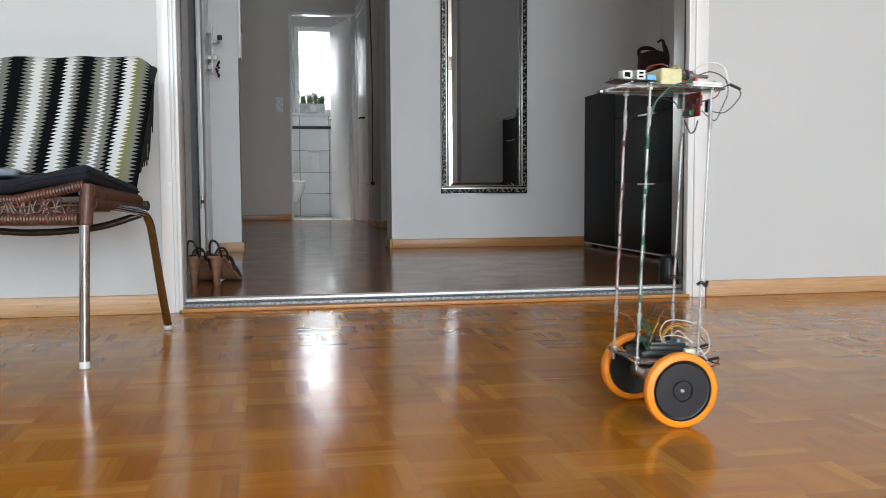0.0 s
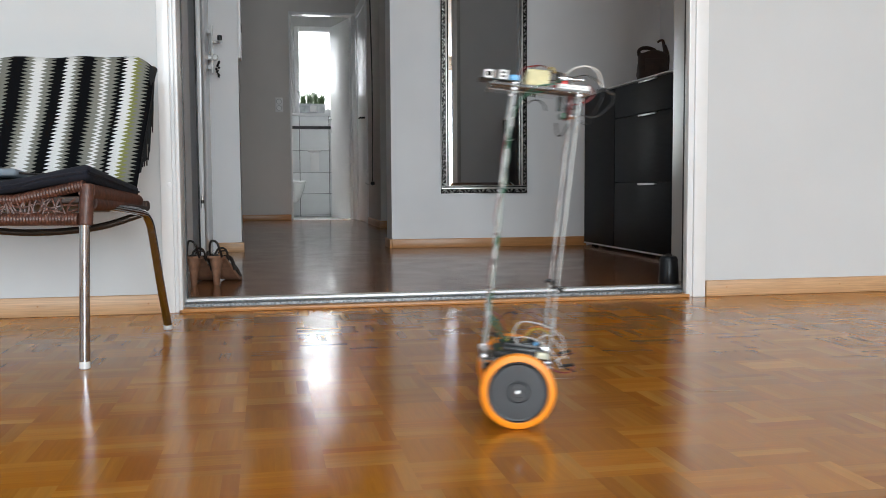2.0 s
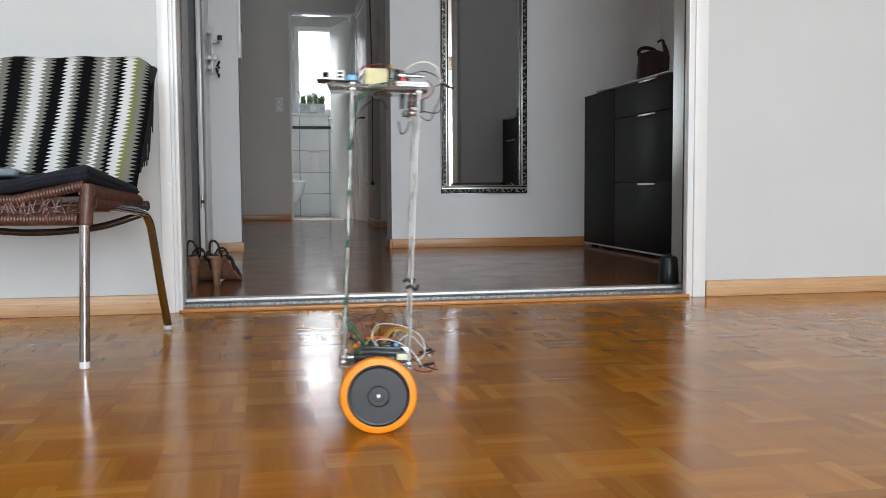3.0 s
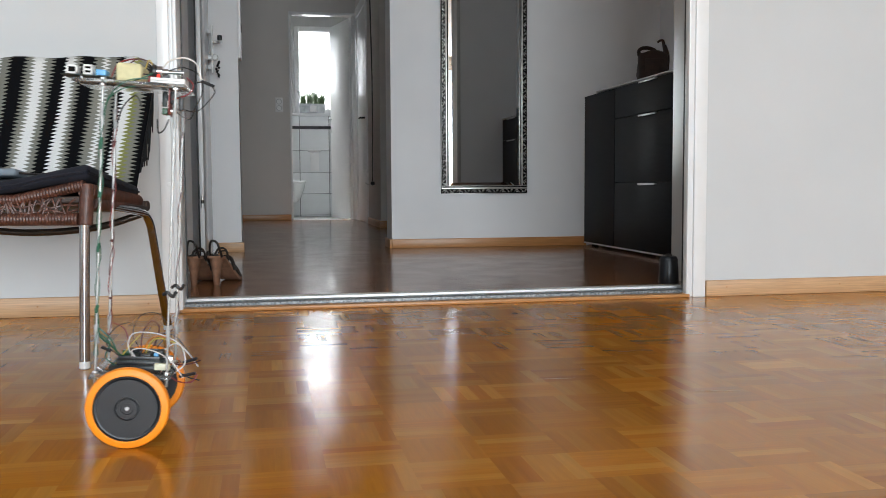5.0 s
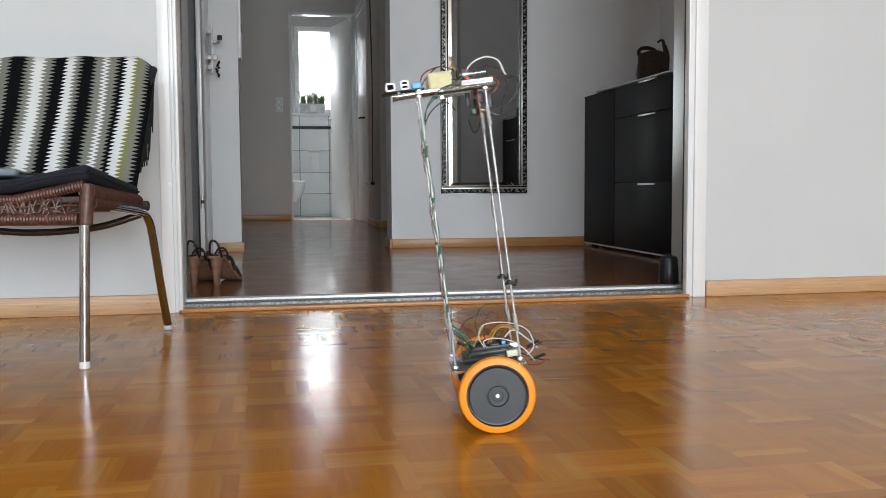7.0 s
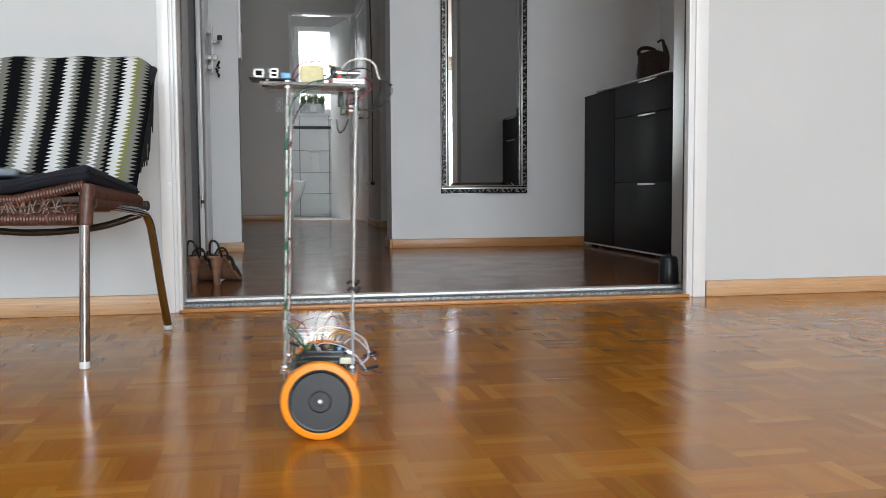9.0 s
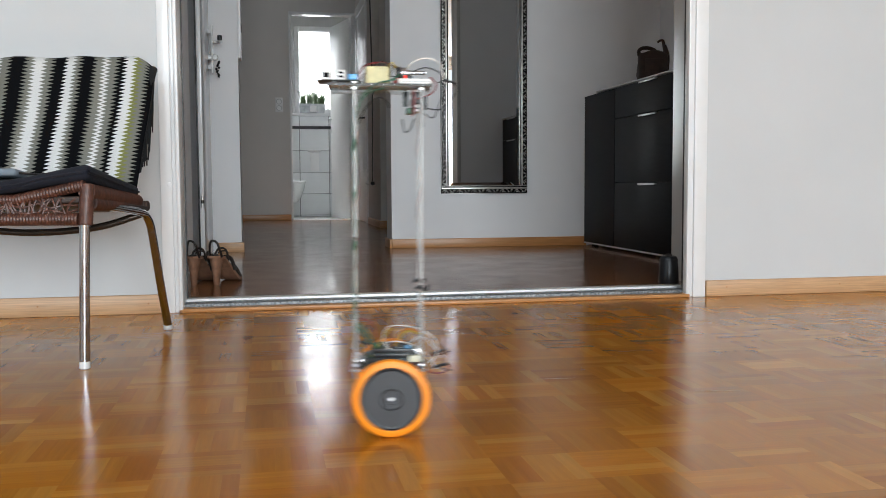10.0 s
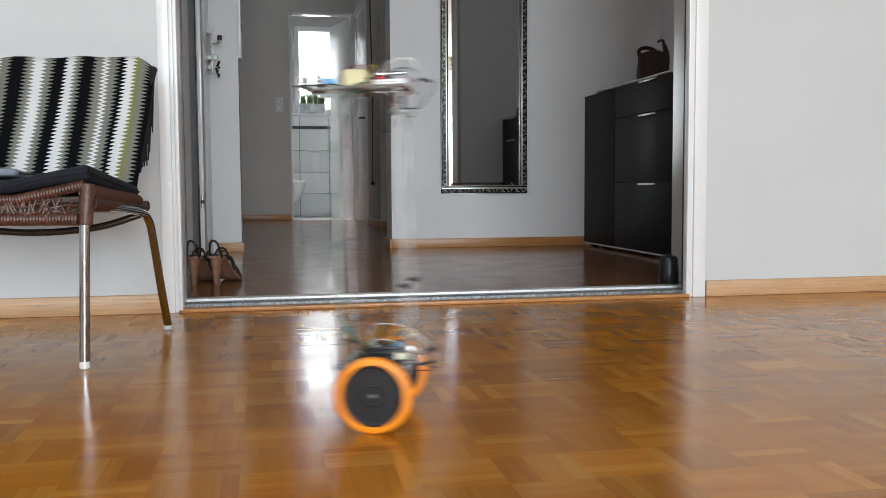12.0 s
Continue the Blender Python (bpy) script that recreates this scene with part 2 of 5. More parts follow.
# hall and corridor
setting("wall_hall_west", cube(-0.45, -0.316, YB, 4.0, 0, TOP), HALLWALL, "grey shaded hall wall beside the opening", "wall")
setting("pier", cube(-0.75, -0.135, 5.06, 5.3, 0, TOP), HALLWALL, "light grey wall pier at the corridor entrance", "wall")
b = cube(-0.45, -0.316, 4.0, 4.07, 0, TOP); box(b, -0.45, -0.316, 4.07, 5.06, 2.12, TOP)
setting("wall_door_west", b, HALLWALL, "light grey hall wall round the side doorway", "wall")
setting("side_room_wall", box(cube(-1.5, -1.4, 2.96, 5.3, 0, TOP), -1.4, -0.45, 3.3, 3.4, 0, TOP), HALLWALL, "dim wall of the room beyond the side doorway", "wall")
setting("side_room_floor", cube(-1.4, -0.45, 3.4, 5.3, -0.12, HZ - 0.001), GROUT, "dim floor beyond the side doorway", "floor")
setting("side_room_ceiling", cube(-1.5, -0.75, YB, 5.3, TOP, TOP + 0.15), CEIL, "dim ceiling beyond the side doorway", "ceiling")
setting("wall_mirror", cube(0.70, 2.35, YM, 5.32, 0, TOP), HALLWALL, "light grey hall wall carrying the mirror", "wall")
setting("wall_hall_east", cube(2.32, 2.5, 3.15, YM, 0, TOP), HALLWALL, "light grey hall wall behind the black cabinet", "wall")
setting("wall_corridor_west", cube(-0.75, -0.6, 5.3, YE, 0, TOP), CORRWALL, "grey corridor wall in shade", "wall")
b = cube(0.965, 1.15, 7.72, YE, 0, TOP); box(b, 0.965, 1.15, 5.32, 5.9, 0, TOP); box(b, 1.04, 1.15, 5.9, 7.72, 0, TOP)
setting("wall_corridor_east", b, CORRWALL, "grey corridor wall with a recessed doorway", "wall")
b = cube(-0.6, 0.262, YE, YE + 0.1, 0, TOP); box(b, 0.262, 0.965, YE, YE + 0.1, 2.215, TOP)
setting("wall_corridor_end", b, CORRWALL, "grey end wall of the corridor", "wall")
setting("hall_ceiling", cube(-0.75, 2.5, YB, 11.2, TOP, TOP + 0.15), CEIL, "white plaster hall ceiling", "ceiling")
# washroom
b = cube(0.0, 1.3, YC, YC + 0.15, 0, 1.22); box(b, 0.0, 1.3, YC, YC + 0.15, 2.28, TOP); box(b, 0.0, 0.355, YC, YC + 0.15, 1.22, 2.28); box(b, 0.84, 1.3, YC, YC + 0.15, 1.22, 2.28)
setting("wall_washroom", b, WALL, "white washroom wall round the bright window", "wall")
setting("wall_washroom_west", cube(-0.1, 0.0, YE + 0.1, YC + 0.15, 0, TOP), WALL, "white washroom side wall", "wall")
setting("wall_washroom_east", cube(1.3, 1.4, YE + 0.1, YC + 0.15, 0, TOP), WALL, "white washroom side wall", "wall")
setting("washroom_floor", cube(0.0, 1.3, YE + 0.02, YC, -0.1, HZ - 0.002), material("pale_floor_tile", (0.5, 0.5, 0.48), 0.2), "pale tiled washroom floor", "floor")
setting("ground", cube(-400, 400, -400, 400, -3.2, -3.0), material("lawn", (0.07, 0.1, 0.04), 0.9, vary=0.4, scale=0.5), "green lawn far below the windows", "ground")


# ---- parquet: square blocks of five fingers, turned by turns ----
SIDE = 0.1121


def finger(bm, uv, tone, cup, x0, x1, y0, y1, z, lie, rnd, bt, tilt):
    e, d = 0.00008, 0.0005
    zz = z + rnd.uniform(-0.00003, 0.00003)
    tx, ty = tilt[0] + rnd.gauss(0, 0.0002), tilt[1] + rnd.gauss(0, 0.0002)
    cx, cy = (x0 + x1) / 2, (y0 + y1) / 2
    top = [bm.verts.new((x, y, zz + (x - cx) * tx + (y - cy) * ty)) for x, y in ((x0 + e, y0 + e), (x1 - e, y0 + e), (x1 - e, y1 - e), (x0 + e, y1 - e))]
    low = [bm.verts.new((x, y, z - d)) for x, y in ((x0, y0), (x1, y0), (x1, y1), (x0, y1))]
    o = (rnd.uniform(0, 50), rnd.uniform(0, 50))
    ft = rnd.random()
    for f in [top] + [[low[i], low[(i + 1) % 4], top[(i + 1) % 4], top[i]] for i in range(4)]:
        face = bm.faces.new(f)
        for lp in face.loops:
            p = lp.vert.co
            u, v = (p.x, p.y) if lie else (p.y, p.x)
            lp[uv].uv = (u + o[0], v + o[1])
            lp[tone].uv = (bt, ft)
            lp[cup].uv = (0.0, 1.0 if p.y > cy else -1.0) if lie else (1.0 if p.x > cx else -1.0, 0.0)


def blocks(x0, x1, y0, y1, z, ox, oy, seed):
    """Yield (bmesh, ix, iy) block by block."""
    for ix in range(math.floor((x0 - ox) / SIDE), math.ceil((x1 - ox) / SIDE)):
        for iy in range(math.floor((y0 - oy) / SIDE), math.ceil((y1 - oy) / SIDE)):
            rnd = random.Random(seed + ix * 1009 + iy * 9176)
            a0, a1 = max(x0, ox + ix * SIDE), min(x1, ox + (ix + 1) * SIDE)
            c0, c1 = max(y0, oy + iy * SIDE), min(y1, oy + (iy + 1) * SIDE)
            if a1 - a0 < 0.004 or c1 - c0 < 0.004:
                continue
            lie = (ix + iy) % 2 == 0
            yield ix, iy, a0, a1, c0, c1, lie, rnd


def lay(bm, a0, a1, c0, c1, lie, rnd, z):
    uv = bm.loops.layers.uv.get("UVMap") or bm.loops.layers.uv.new("UVMap")
    tone = bm.loops.layers.uv.get("tone") or bm.loops.layers.uv.new("tone")
    cup = bm.loops.layers.uv.get("cup") or bm.loops.layers.uv.new("cup")
    bt, tilt = rnd.random(), (rnd.gauss(0, 0.0003), rnd.gauss(0, 0.0003))
    for k in range(5):
        if lie:
            s, t = c0 + (c1 - c0) * k / 5, c0 + (c1 - c0) * (k + 1) / 5
            finger(bm, uv, tone, cup, a0, a1, s, t, z, lie, rnd, bt, tilt)
        else:
            s, t = a0 + (a1 - a0) * k / 5, a0 + (a1 - a0) * (k + 1) / 5
            finger(bm, uv, tone, cup, s, t, c0, c1, z, lie, rnd, bt, tilt)


floor = setting("floor", cube(-2.45, 3.2, YS, YW, -0.12, -0.0012), GROUT, "glossy varnished oak mosaic parquet floor", "floor")
hall_floor = setting("hall_floor", cube(-0.6, 2.32, YB, YE + 0.02, -0.12, HZ - 0.0012), GROUT, "dark glossy hall parquet floor", "floor")


def build_floors():
    rest = bmesh.new()
    near = 0
    for ix, iy, a0, a1, c0, c1, lie, rnd in blocks(-2.45, 3.2, YS, YW, 0.0, 0.072, 1.193, 5):
        if 0.75 < c0 < 2.75 and -0.62 < a0 < 1.45 and near < 300:
            one = bmesh.new()
            lay(one, a0, a1, c0, c1, lie, rnd, 0.0)
            part("parquet_block", one, FLOOR, floor, smooth=False)
            near += 1
        else:
            lay(rest, a0, a1, c0, c1, lie, rnd, 0.0)
    o = part("parquet", rest, FLOOR, floor, smooth=False)
    o["kind"] = "stuff"
    rest = bmesh.new()
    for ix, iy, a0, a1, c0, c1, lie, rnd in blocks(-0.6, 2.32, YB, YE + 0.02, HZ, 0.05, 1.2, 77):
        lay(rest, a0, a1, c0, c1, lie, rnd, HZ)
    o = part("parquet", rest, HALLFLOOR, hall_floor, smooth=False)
    o["kind"] = "stuff"


# small dents and scratches in the varnish
MARK = material("dark_dent", (0.03, 0.015, 0.008), 0.6)
PALE = material("pale_scuff", (0.62, 0.42, 0.22), 0.35)
for x, y, w, d, rz, mm in ((-0.331, 2.172, 0.012, 0.004, 10, MARK), (-0.262, 2.168, 0.006, 0.004, 0, MARK), (-0.279, 2.166, 0.005, 0.004, 0, MARK), (-0.243, 2.166, 0.005, 0.004, 0, MARK), (1.404, 1.92, 0.035, 0.0022, 118, MARK), (0.802, 1.502, 0.105, 0.0028, -8, PALE), (0.545, 1.665, 0.075, 0.0016, -4, PALE)):
    b = bmesh.new()
    ring = [b.verts.new((w / 2 * math.cos(q) * (1 + 0.2 * math.sin(3 * q)), d / 2 * math.sin(q), 0)) for q in [2 * math.pi * k / 14 for k in range(14)]]
    tip = b.verts.new((0, 0, 0.0004))
    for k in range(14):
        b.faces.new((ring[k], ring[(k + 1) % 14], tip))
    setting("floor_mark", b, mm, "small worn mark in the floor varnish", "floor mark").matrix_basis = pose(x, y, 0.0004, 0, 0, rz)

# baseboards
def baseboard(x0, x1, y0, y1, z0, h, mat=OAK):
    setting("baseboard", cube(x0, x1, y0, y1, z0, z0 + h, 0.003), mat, "light oak baseboard along the wall", "baseboard")


baseboard(-2.45, -0.307, YW - 0.014, YW, 0, 0.057)
baseboard(1.447, 3.2, YW - 0.014, YW, 0, 0.054)
baseboard(0.70, 1.86, YM - 0.014, YM, HZ, 0.052, HALLOAK)
baseboard(-0.262, -0.121, 5.046, 5.06, HZ, 0.052)
baseboard(-0.6, 0.262, YE - 0.014, YE, HZ, 0.062, HALLOAK)
baseboard(0.686, 0.70, YM - 0.014, 5.32, HZ, 0.052, HALLOAK)
baseboard(0.951, 0.965, 7.72, 8.6, HZ, 0.06, HALLOAK)
baseboard(0.951, 1.04, 7.706, 7.72, HZ, 0.06, HALLOAK)

# opening: enamelled frame, oak sill strip, track
b = cube(-0.307, -0.2735, 2.798, YB, 0, 2.16, 0.002)
box(b, -0.2735, -0.262, 2.803, YB, 0, 2.16, 0.002); box(b, -0.262, -0.250, 2.792, 2.93, 0, 2.16, 0.003)
setting("door_frame_west", b, ENAMEL, "white enamelled frame of the wide opening", "door frame")
b = cube(1.399, 1.443, 2.798, 2.822, 0, 2.16, 0.002)
box(b, 1.385, 1.399, 2.806, 2.822, 0, 2.16, 0.002); box(b, 1.373, 1.385, 2.795, 2.825, 0, 2.16, 0.003)
setting("door_frame_east", b, ENAMEL, "white enamelled frame of the wide opening", "door frame")
setting("door_frame_head", cube(-0.307, 1.443, 2.798, YB, 2.10, 2.16, 0.002), ENAMEL, "white enamelled head of the opening", "door frame")
setting("seal_west", cube(-0.2505, -0.247, 2.925, 2.95, 0, 2.10), BLACK, "thin black rubber seal of the frame", "trim")
setting("seal_east", cube(1.3735, 1.3765, 2.826, 2.834, 0.03, 2.10), BLACK, "thin black rubber seal of the frame", "trim")
setting("sill_strip", cube(-0.262, 1.385, 2.792, 2.835, 0, 0.012, 0.003), HALLOAK, "oak strip at the foot of the threshold", "threshold")
setting("threshold_track", cube(-0.262, 1.488, 2.835, 2.902, 0, 0.0205, 0.001), ZINC, "speckled grey metal sliding-door track", "threshold")
setting("threshold_edge", cube(-0.262, 1.488, 2.902, 2.956, 0.015, 0.0275, 0.001), ALU, "bright aluminium strip edging the hall floor", "threshold")
for x, y, z, r in ((-0.2815, 2.7975, 0.385, 0.006), (1.425, 2.7975, 0.385, 0.004)):
    setting("frame_plug", lathe(bmesh.new(), [(r * 1.1, 0), (r, 0.0012), (r * 0.6, 0.0014), (0, 0.0014)], 18, pose(x, y, z, 90)), ENAMEL, "small round white plug in the frame", "trim")
for x in (-0.66, -0.35, 1.52, 1.945):
    setting("baseboard_screw", lathe(bmesh.new(), [(0.003, 0), (0.0028, 0.0006), (0, 0.0003)], 12, pose(x, YW - 0.0141, 0.031, 90)), HALLOAK, "small screw in the oak baseboard", "screw")


# ---- hall things ----
def build_mirror():
    t = thing("wall_mirror", pose(0.985, YM, 0.332), "tall wall mirror in an ornate black and silver frame", "mirror")
    W, Hh = 0.509, 1.40
    dark = material("black_lacquer", (0.006, 0.006, 0.006), 0.5, spec=0.15)
    silver = material("antique_silver", (0.78, 0.76, 0.73), 0.32, 0.75, vary=0.3, scale=90)
    part("glass", cube(0.04, W - 0.04, -0.016, -0.012, 0.04, Hh - 0.04, 0.0), MIRROR, t, "silvered mirror glass with bevelled edge", smooth=False)
    # bevelled margin of the glass
    b = bmesh.new()
    i0, i1, k0, k1, w = 0.046, W - 0.046, 0.046, Hh - 0.046, 0.018
    o = [b.verts.new(p) for p in ((i0, -0.0165, k0), (i1, -0.0165, k0), (i1, -0.0165, k1), (i0, -0.0165, k1))]
    n = [b.verts.new(p) for p in ((i0 + w, -0.0185, k0 + w), (i1 - w, -0.0185, k0 + w), (i1 - w, -0.0185, k1 - w), (i0 + w, -0.0185, k1 - w))]
    for i in range(4):
        b.faces.new((o[i], o[(i + 1) % 4], n[(i + 1) % 4], n[i]))
    b.faces.new(n)
    part("glass", b, MIRROR, t, smooth=False)
    F = 0.046
    for nm, L, m in (("bottom_rail", W, pose(0, 0, 0)), ("top_rail", W, pose(W, 0, Hh, 0, 180, 0)), ("side_rail", Hh - 2 * F, pose(0, 0, Hh - F, 0, 90, 0)), ("side_rail", Hh - 2 * F, pose(W, 0, F, 0, -90, 0))):
        # along x, the outer edge at z = 0, the glass at z = F
        p = part(nm, cube(0, L, -0.022, -0.001, 0.0, F, 0.003), dark, t, m=m)
        s = bmesh.new()
        box(s, 0, L, -0.0240, -0.0215, 0.0, 0.0018, 0.0006)
        box(s, 0, L, -0.0275, -0.0215, 0.0275, 0.0355, 0.002)
        box(s, 0, L, -0.0235, -0.0215, F - 0.0035, F - 0.0005, 0.0008)
        part("moulding", s, silver, p, "worn silver moulding strip")
        s = bmesh.new()
        n = int(L / 0.040)
        for k in range(n):
            u = (k + 0.5) * L / n
            d = 1 if k % 2 else -1
            # a curling stem with three broad leaves
            pts = [(u + d * (-0.019 + 0.0075 * j), -0.0245, 0.0155 + d * 0.0085 * math.cos(j * 1.15)) for j in range(6)]
            tube(s, pts, lambda v: 0.0019 - 0.0012 * v, 6, 3)
            for an, ln in ((0.6, 0.014), (3.9, 0.013)):
                c = Vector((u + d * 0.006 * math.cos(an), -0.0245, 0.0155 + 0.004 * math.sin(an)))
                e = c + Vector((ln * math.cos(an * d), -0.002, 0.75 * ln * math.sin(an)))
                e.z = max(0.0055, min(0.0255, e.z))
                tube(s, [c, (c + e) / 2 + Vector((0, -0.002, 0.001)), e], lambda v: 0.0004 + 0.0026 * math.sin(math.pi * min(1, v + 0.12)), 6, 3)
        part("ornament", s, silver, p, "silver scroll ornament")
        s = bmesh.new()
        n = int(L / 0.011)
        for k in range(n):
            lathe(s, [(0.0, -0.0028), (0.0022, -0.0014), (0.0026, 0.0), (0.0, 0.0028)], 6, pose((k + 0.5) * L / n, -0.0225, 0.039, 90))
        part("beading", s, dark, p, "small dark beads along the inner edge")


def build_cabinet():
    X, Y0, Y1, Z0, Z1 = 1.845, 3.207, 5.092, 0.043, 0.898
    t = thing("sideboard", pose(X, 0, 0), "black laminate sideboard with drawers and slim metal handles", "sideboard")
    part("carcass", cube(0.02, 0.45, Y0, Y1, Z0, Z1, 0.002), BLACKCAB, t)
    # pale colour puts the highlight along the sideboard's top into the panel
    part("top", cube(-0.002, 0.452, Y0 - 0.002, 4.90, Z1, Z1 + 0.008, 0.001), material("top_edge_highlight", (0.5, 0.5, 0.5), 0.3), t, "thin top panel coloured pale as its highlight")
    for y in (Y0 + 0.05, 4.15, Y1 - 0.05):
        for x in (0.05, 0.40):
            part("foot", lathe(bmesh.new(), [(0.02, HZ), (0.02, Z0)], 12, pose(x, y, 0)), BLACK, t)
    part("bottom_trim", cube(-0.001, 0.02, Y0, Y1, Z0 - 0.006, Z0 + 0.0015), ALU, t, "bright metal strip along the bottom edge")
    gap = 0.002
    for y0, y1, zs in ((4.625, Y1, (Z0, Z1 - 0.003)), (3.915, 4.622, (Z0, 0.389, 0.73, Z1 - 0.003)), (Y0, 3.912, (Z0, 0.389, 0.73, Z1 - 0.003))):
        for a, c in zip(zs, zs[1:]):
            d = part("door" if len(zs) == 2 else "drawer", cube(0.0, 0.0195, y0 + gap, y1 - gap, a + gap, c - gap, 0.0012), BLACKCAB, t)
            if len(zs) > 2:
                ym = y0 + 0.27
                h = bmesh.new()
                box(h, -0.012, 0.0, ym - 0.1, ym + 0.1, c - 0.010, c - 0.004, 0.001); box(h, -0.013, -0.0105, ym - 0.1, ym + 0.1, c - 0.013, c - 0.004, 0.0008)
                part("handle", h, STEEL, d, "slim metal edge handle")


def build_bag():
    leather = material("dark_brown_leather", (0.040, 0.018, 0.012), 0.6, vary=0.35, scale=25, bump=0.3, bscale=120)
    t = thing("handbag", pose(2.003, 4.50, 0.9065, 0, 0, -16), "small dark brown leather bag standing on the sideboard", "bag")
    # soft upright body, wide in x, slumped at the top
    b = bmesh.new()
    n = 28
    rings = []
    for z, sx, sy in ((0, .070, .045), (.005, .076, .052), (.05, .079, .055), (.10, .078, .050), (.135, .077, .040), (.158, .074, .026), (.168, .068, .012)):
        ring = []
        for i in range(n):
            q = 2 * math.pi * i / n
            c, d = math.cos(q), math.sin(q)
            x = sx * math.copysign(abs(c) ** .45, c)
            y = sy * math.copysign(abs(d) ** .6, d)
            ring.append(b.verts.new((x + 0.003 * math.sin(z * 60 + y * 50), y + 0.003 * math.sin(x * 70 + z * 30), z + (0.008 * math.sin(x * 45 + 1.2) if z > .09 else 0))))
        rings.append(ring)
    for p, q in zip(rings, rings[1:]):
        for i in range(n):
            b.faces.new((p[i], p[(i + 1) % n], q[(i + 1) % n], q[i]))
    b.faces.new(rings[0][::-1]); b.faces.new(rings[-1])
    part("body", b, leather, t)
    part("handle", tube(bmesh.new(), [(-0.070, -0.006, 0.145), (-0.071, -0.006, 0.172), (-0.052, -0.004, 0.185), (-0.022, 0, 0.186), (0.006, 0.003, 0.177), (0.022, 0.004, 0.160)], 0.0095, 8), leather, t, "rounded leather handle")
    part("strap", tube(bmesh.new(), [(0.060, 0, 0.10), (0.064, 0, 0.16), (0.058, 0, 0.198), (0.052, 0, 0.222), (0.038, 0, 0.223), (0.024, 0, 0.214)], lambda u: 0.011 - 0.006 * u, 8), leather, t, "leather strap sticking up")
    part("strap", tube(bmesh.new(), [(0.076, 0.0, 0.06), (0.080, 0.0, 0.14), (0.062, 0, 0.20)], 0.008, 8), leather, t)
    part("flap", cube(-0.045, 0.045, -0.0575, -0.052, 0.055, 0.125, 0.003), leather, t)


def build_pot():
    t = thing("umbrella_pot", pose(1.405, 3.0, HZ), "small black plastic pot standing at the door frame", "pot")
    part("body", lathe(bmesh.new(), [(0.033, 0), (0.0355, 0.004), (0.034, 0.05), (0.031, 0.088), (0.027, 0.098), (0.022, 0.1005), (0.0, 0.1005)], 32, cap=True), BLACK, t)
    part("band", lathe(bmesh.new(), [(0.0318, 0.084), (0.0324, 0.086), (0.0316, 0.09)], 32, cap=False), BLACK, t)
    part("knob", lathe(bmesh.new(), [(0.012, 0.1005), (0.012, 0.105), (0.009, 0.107), (0, 0.107)], 16), BLACK, t)


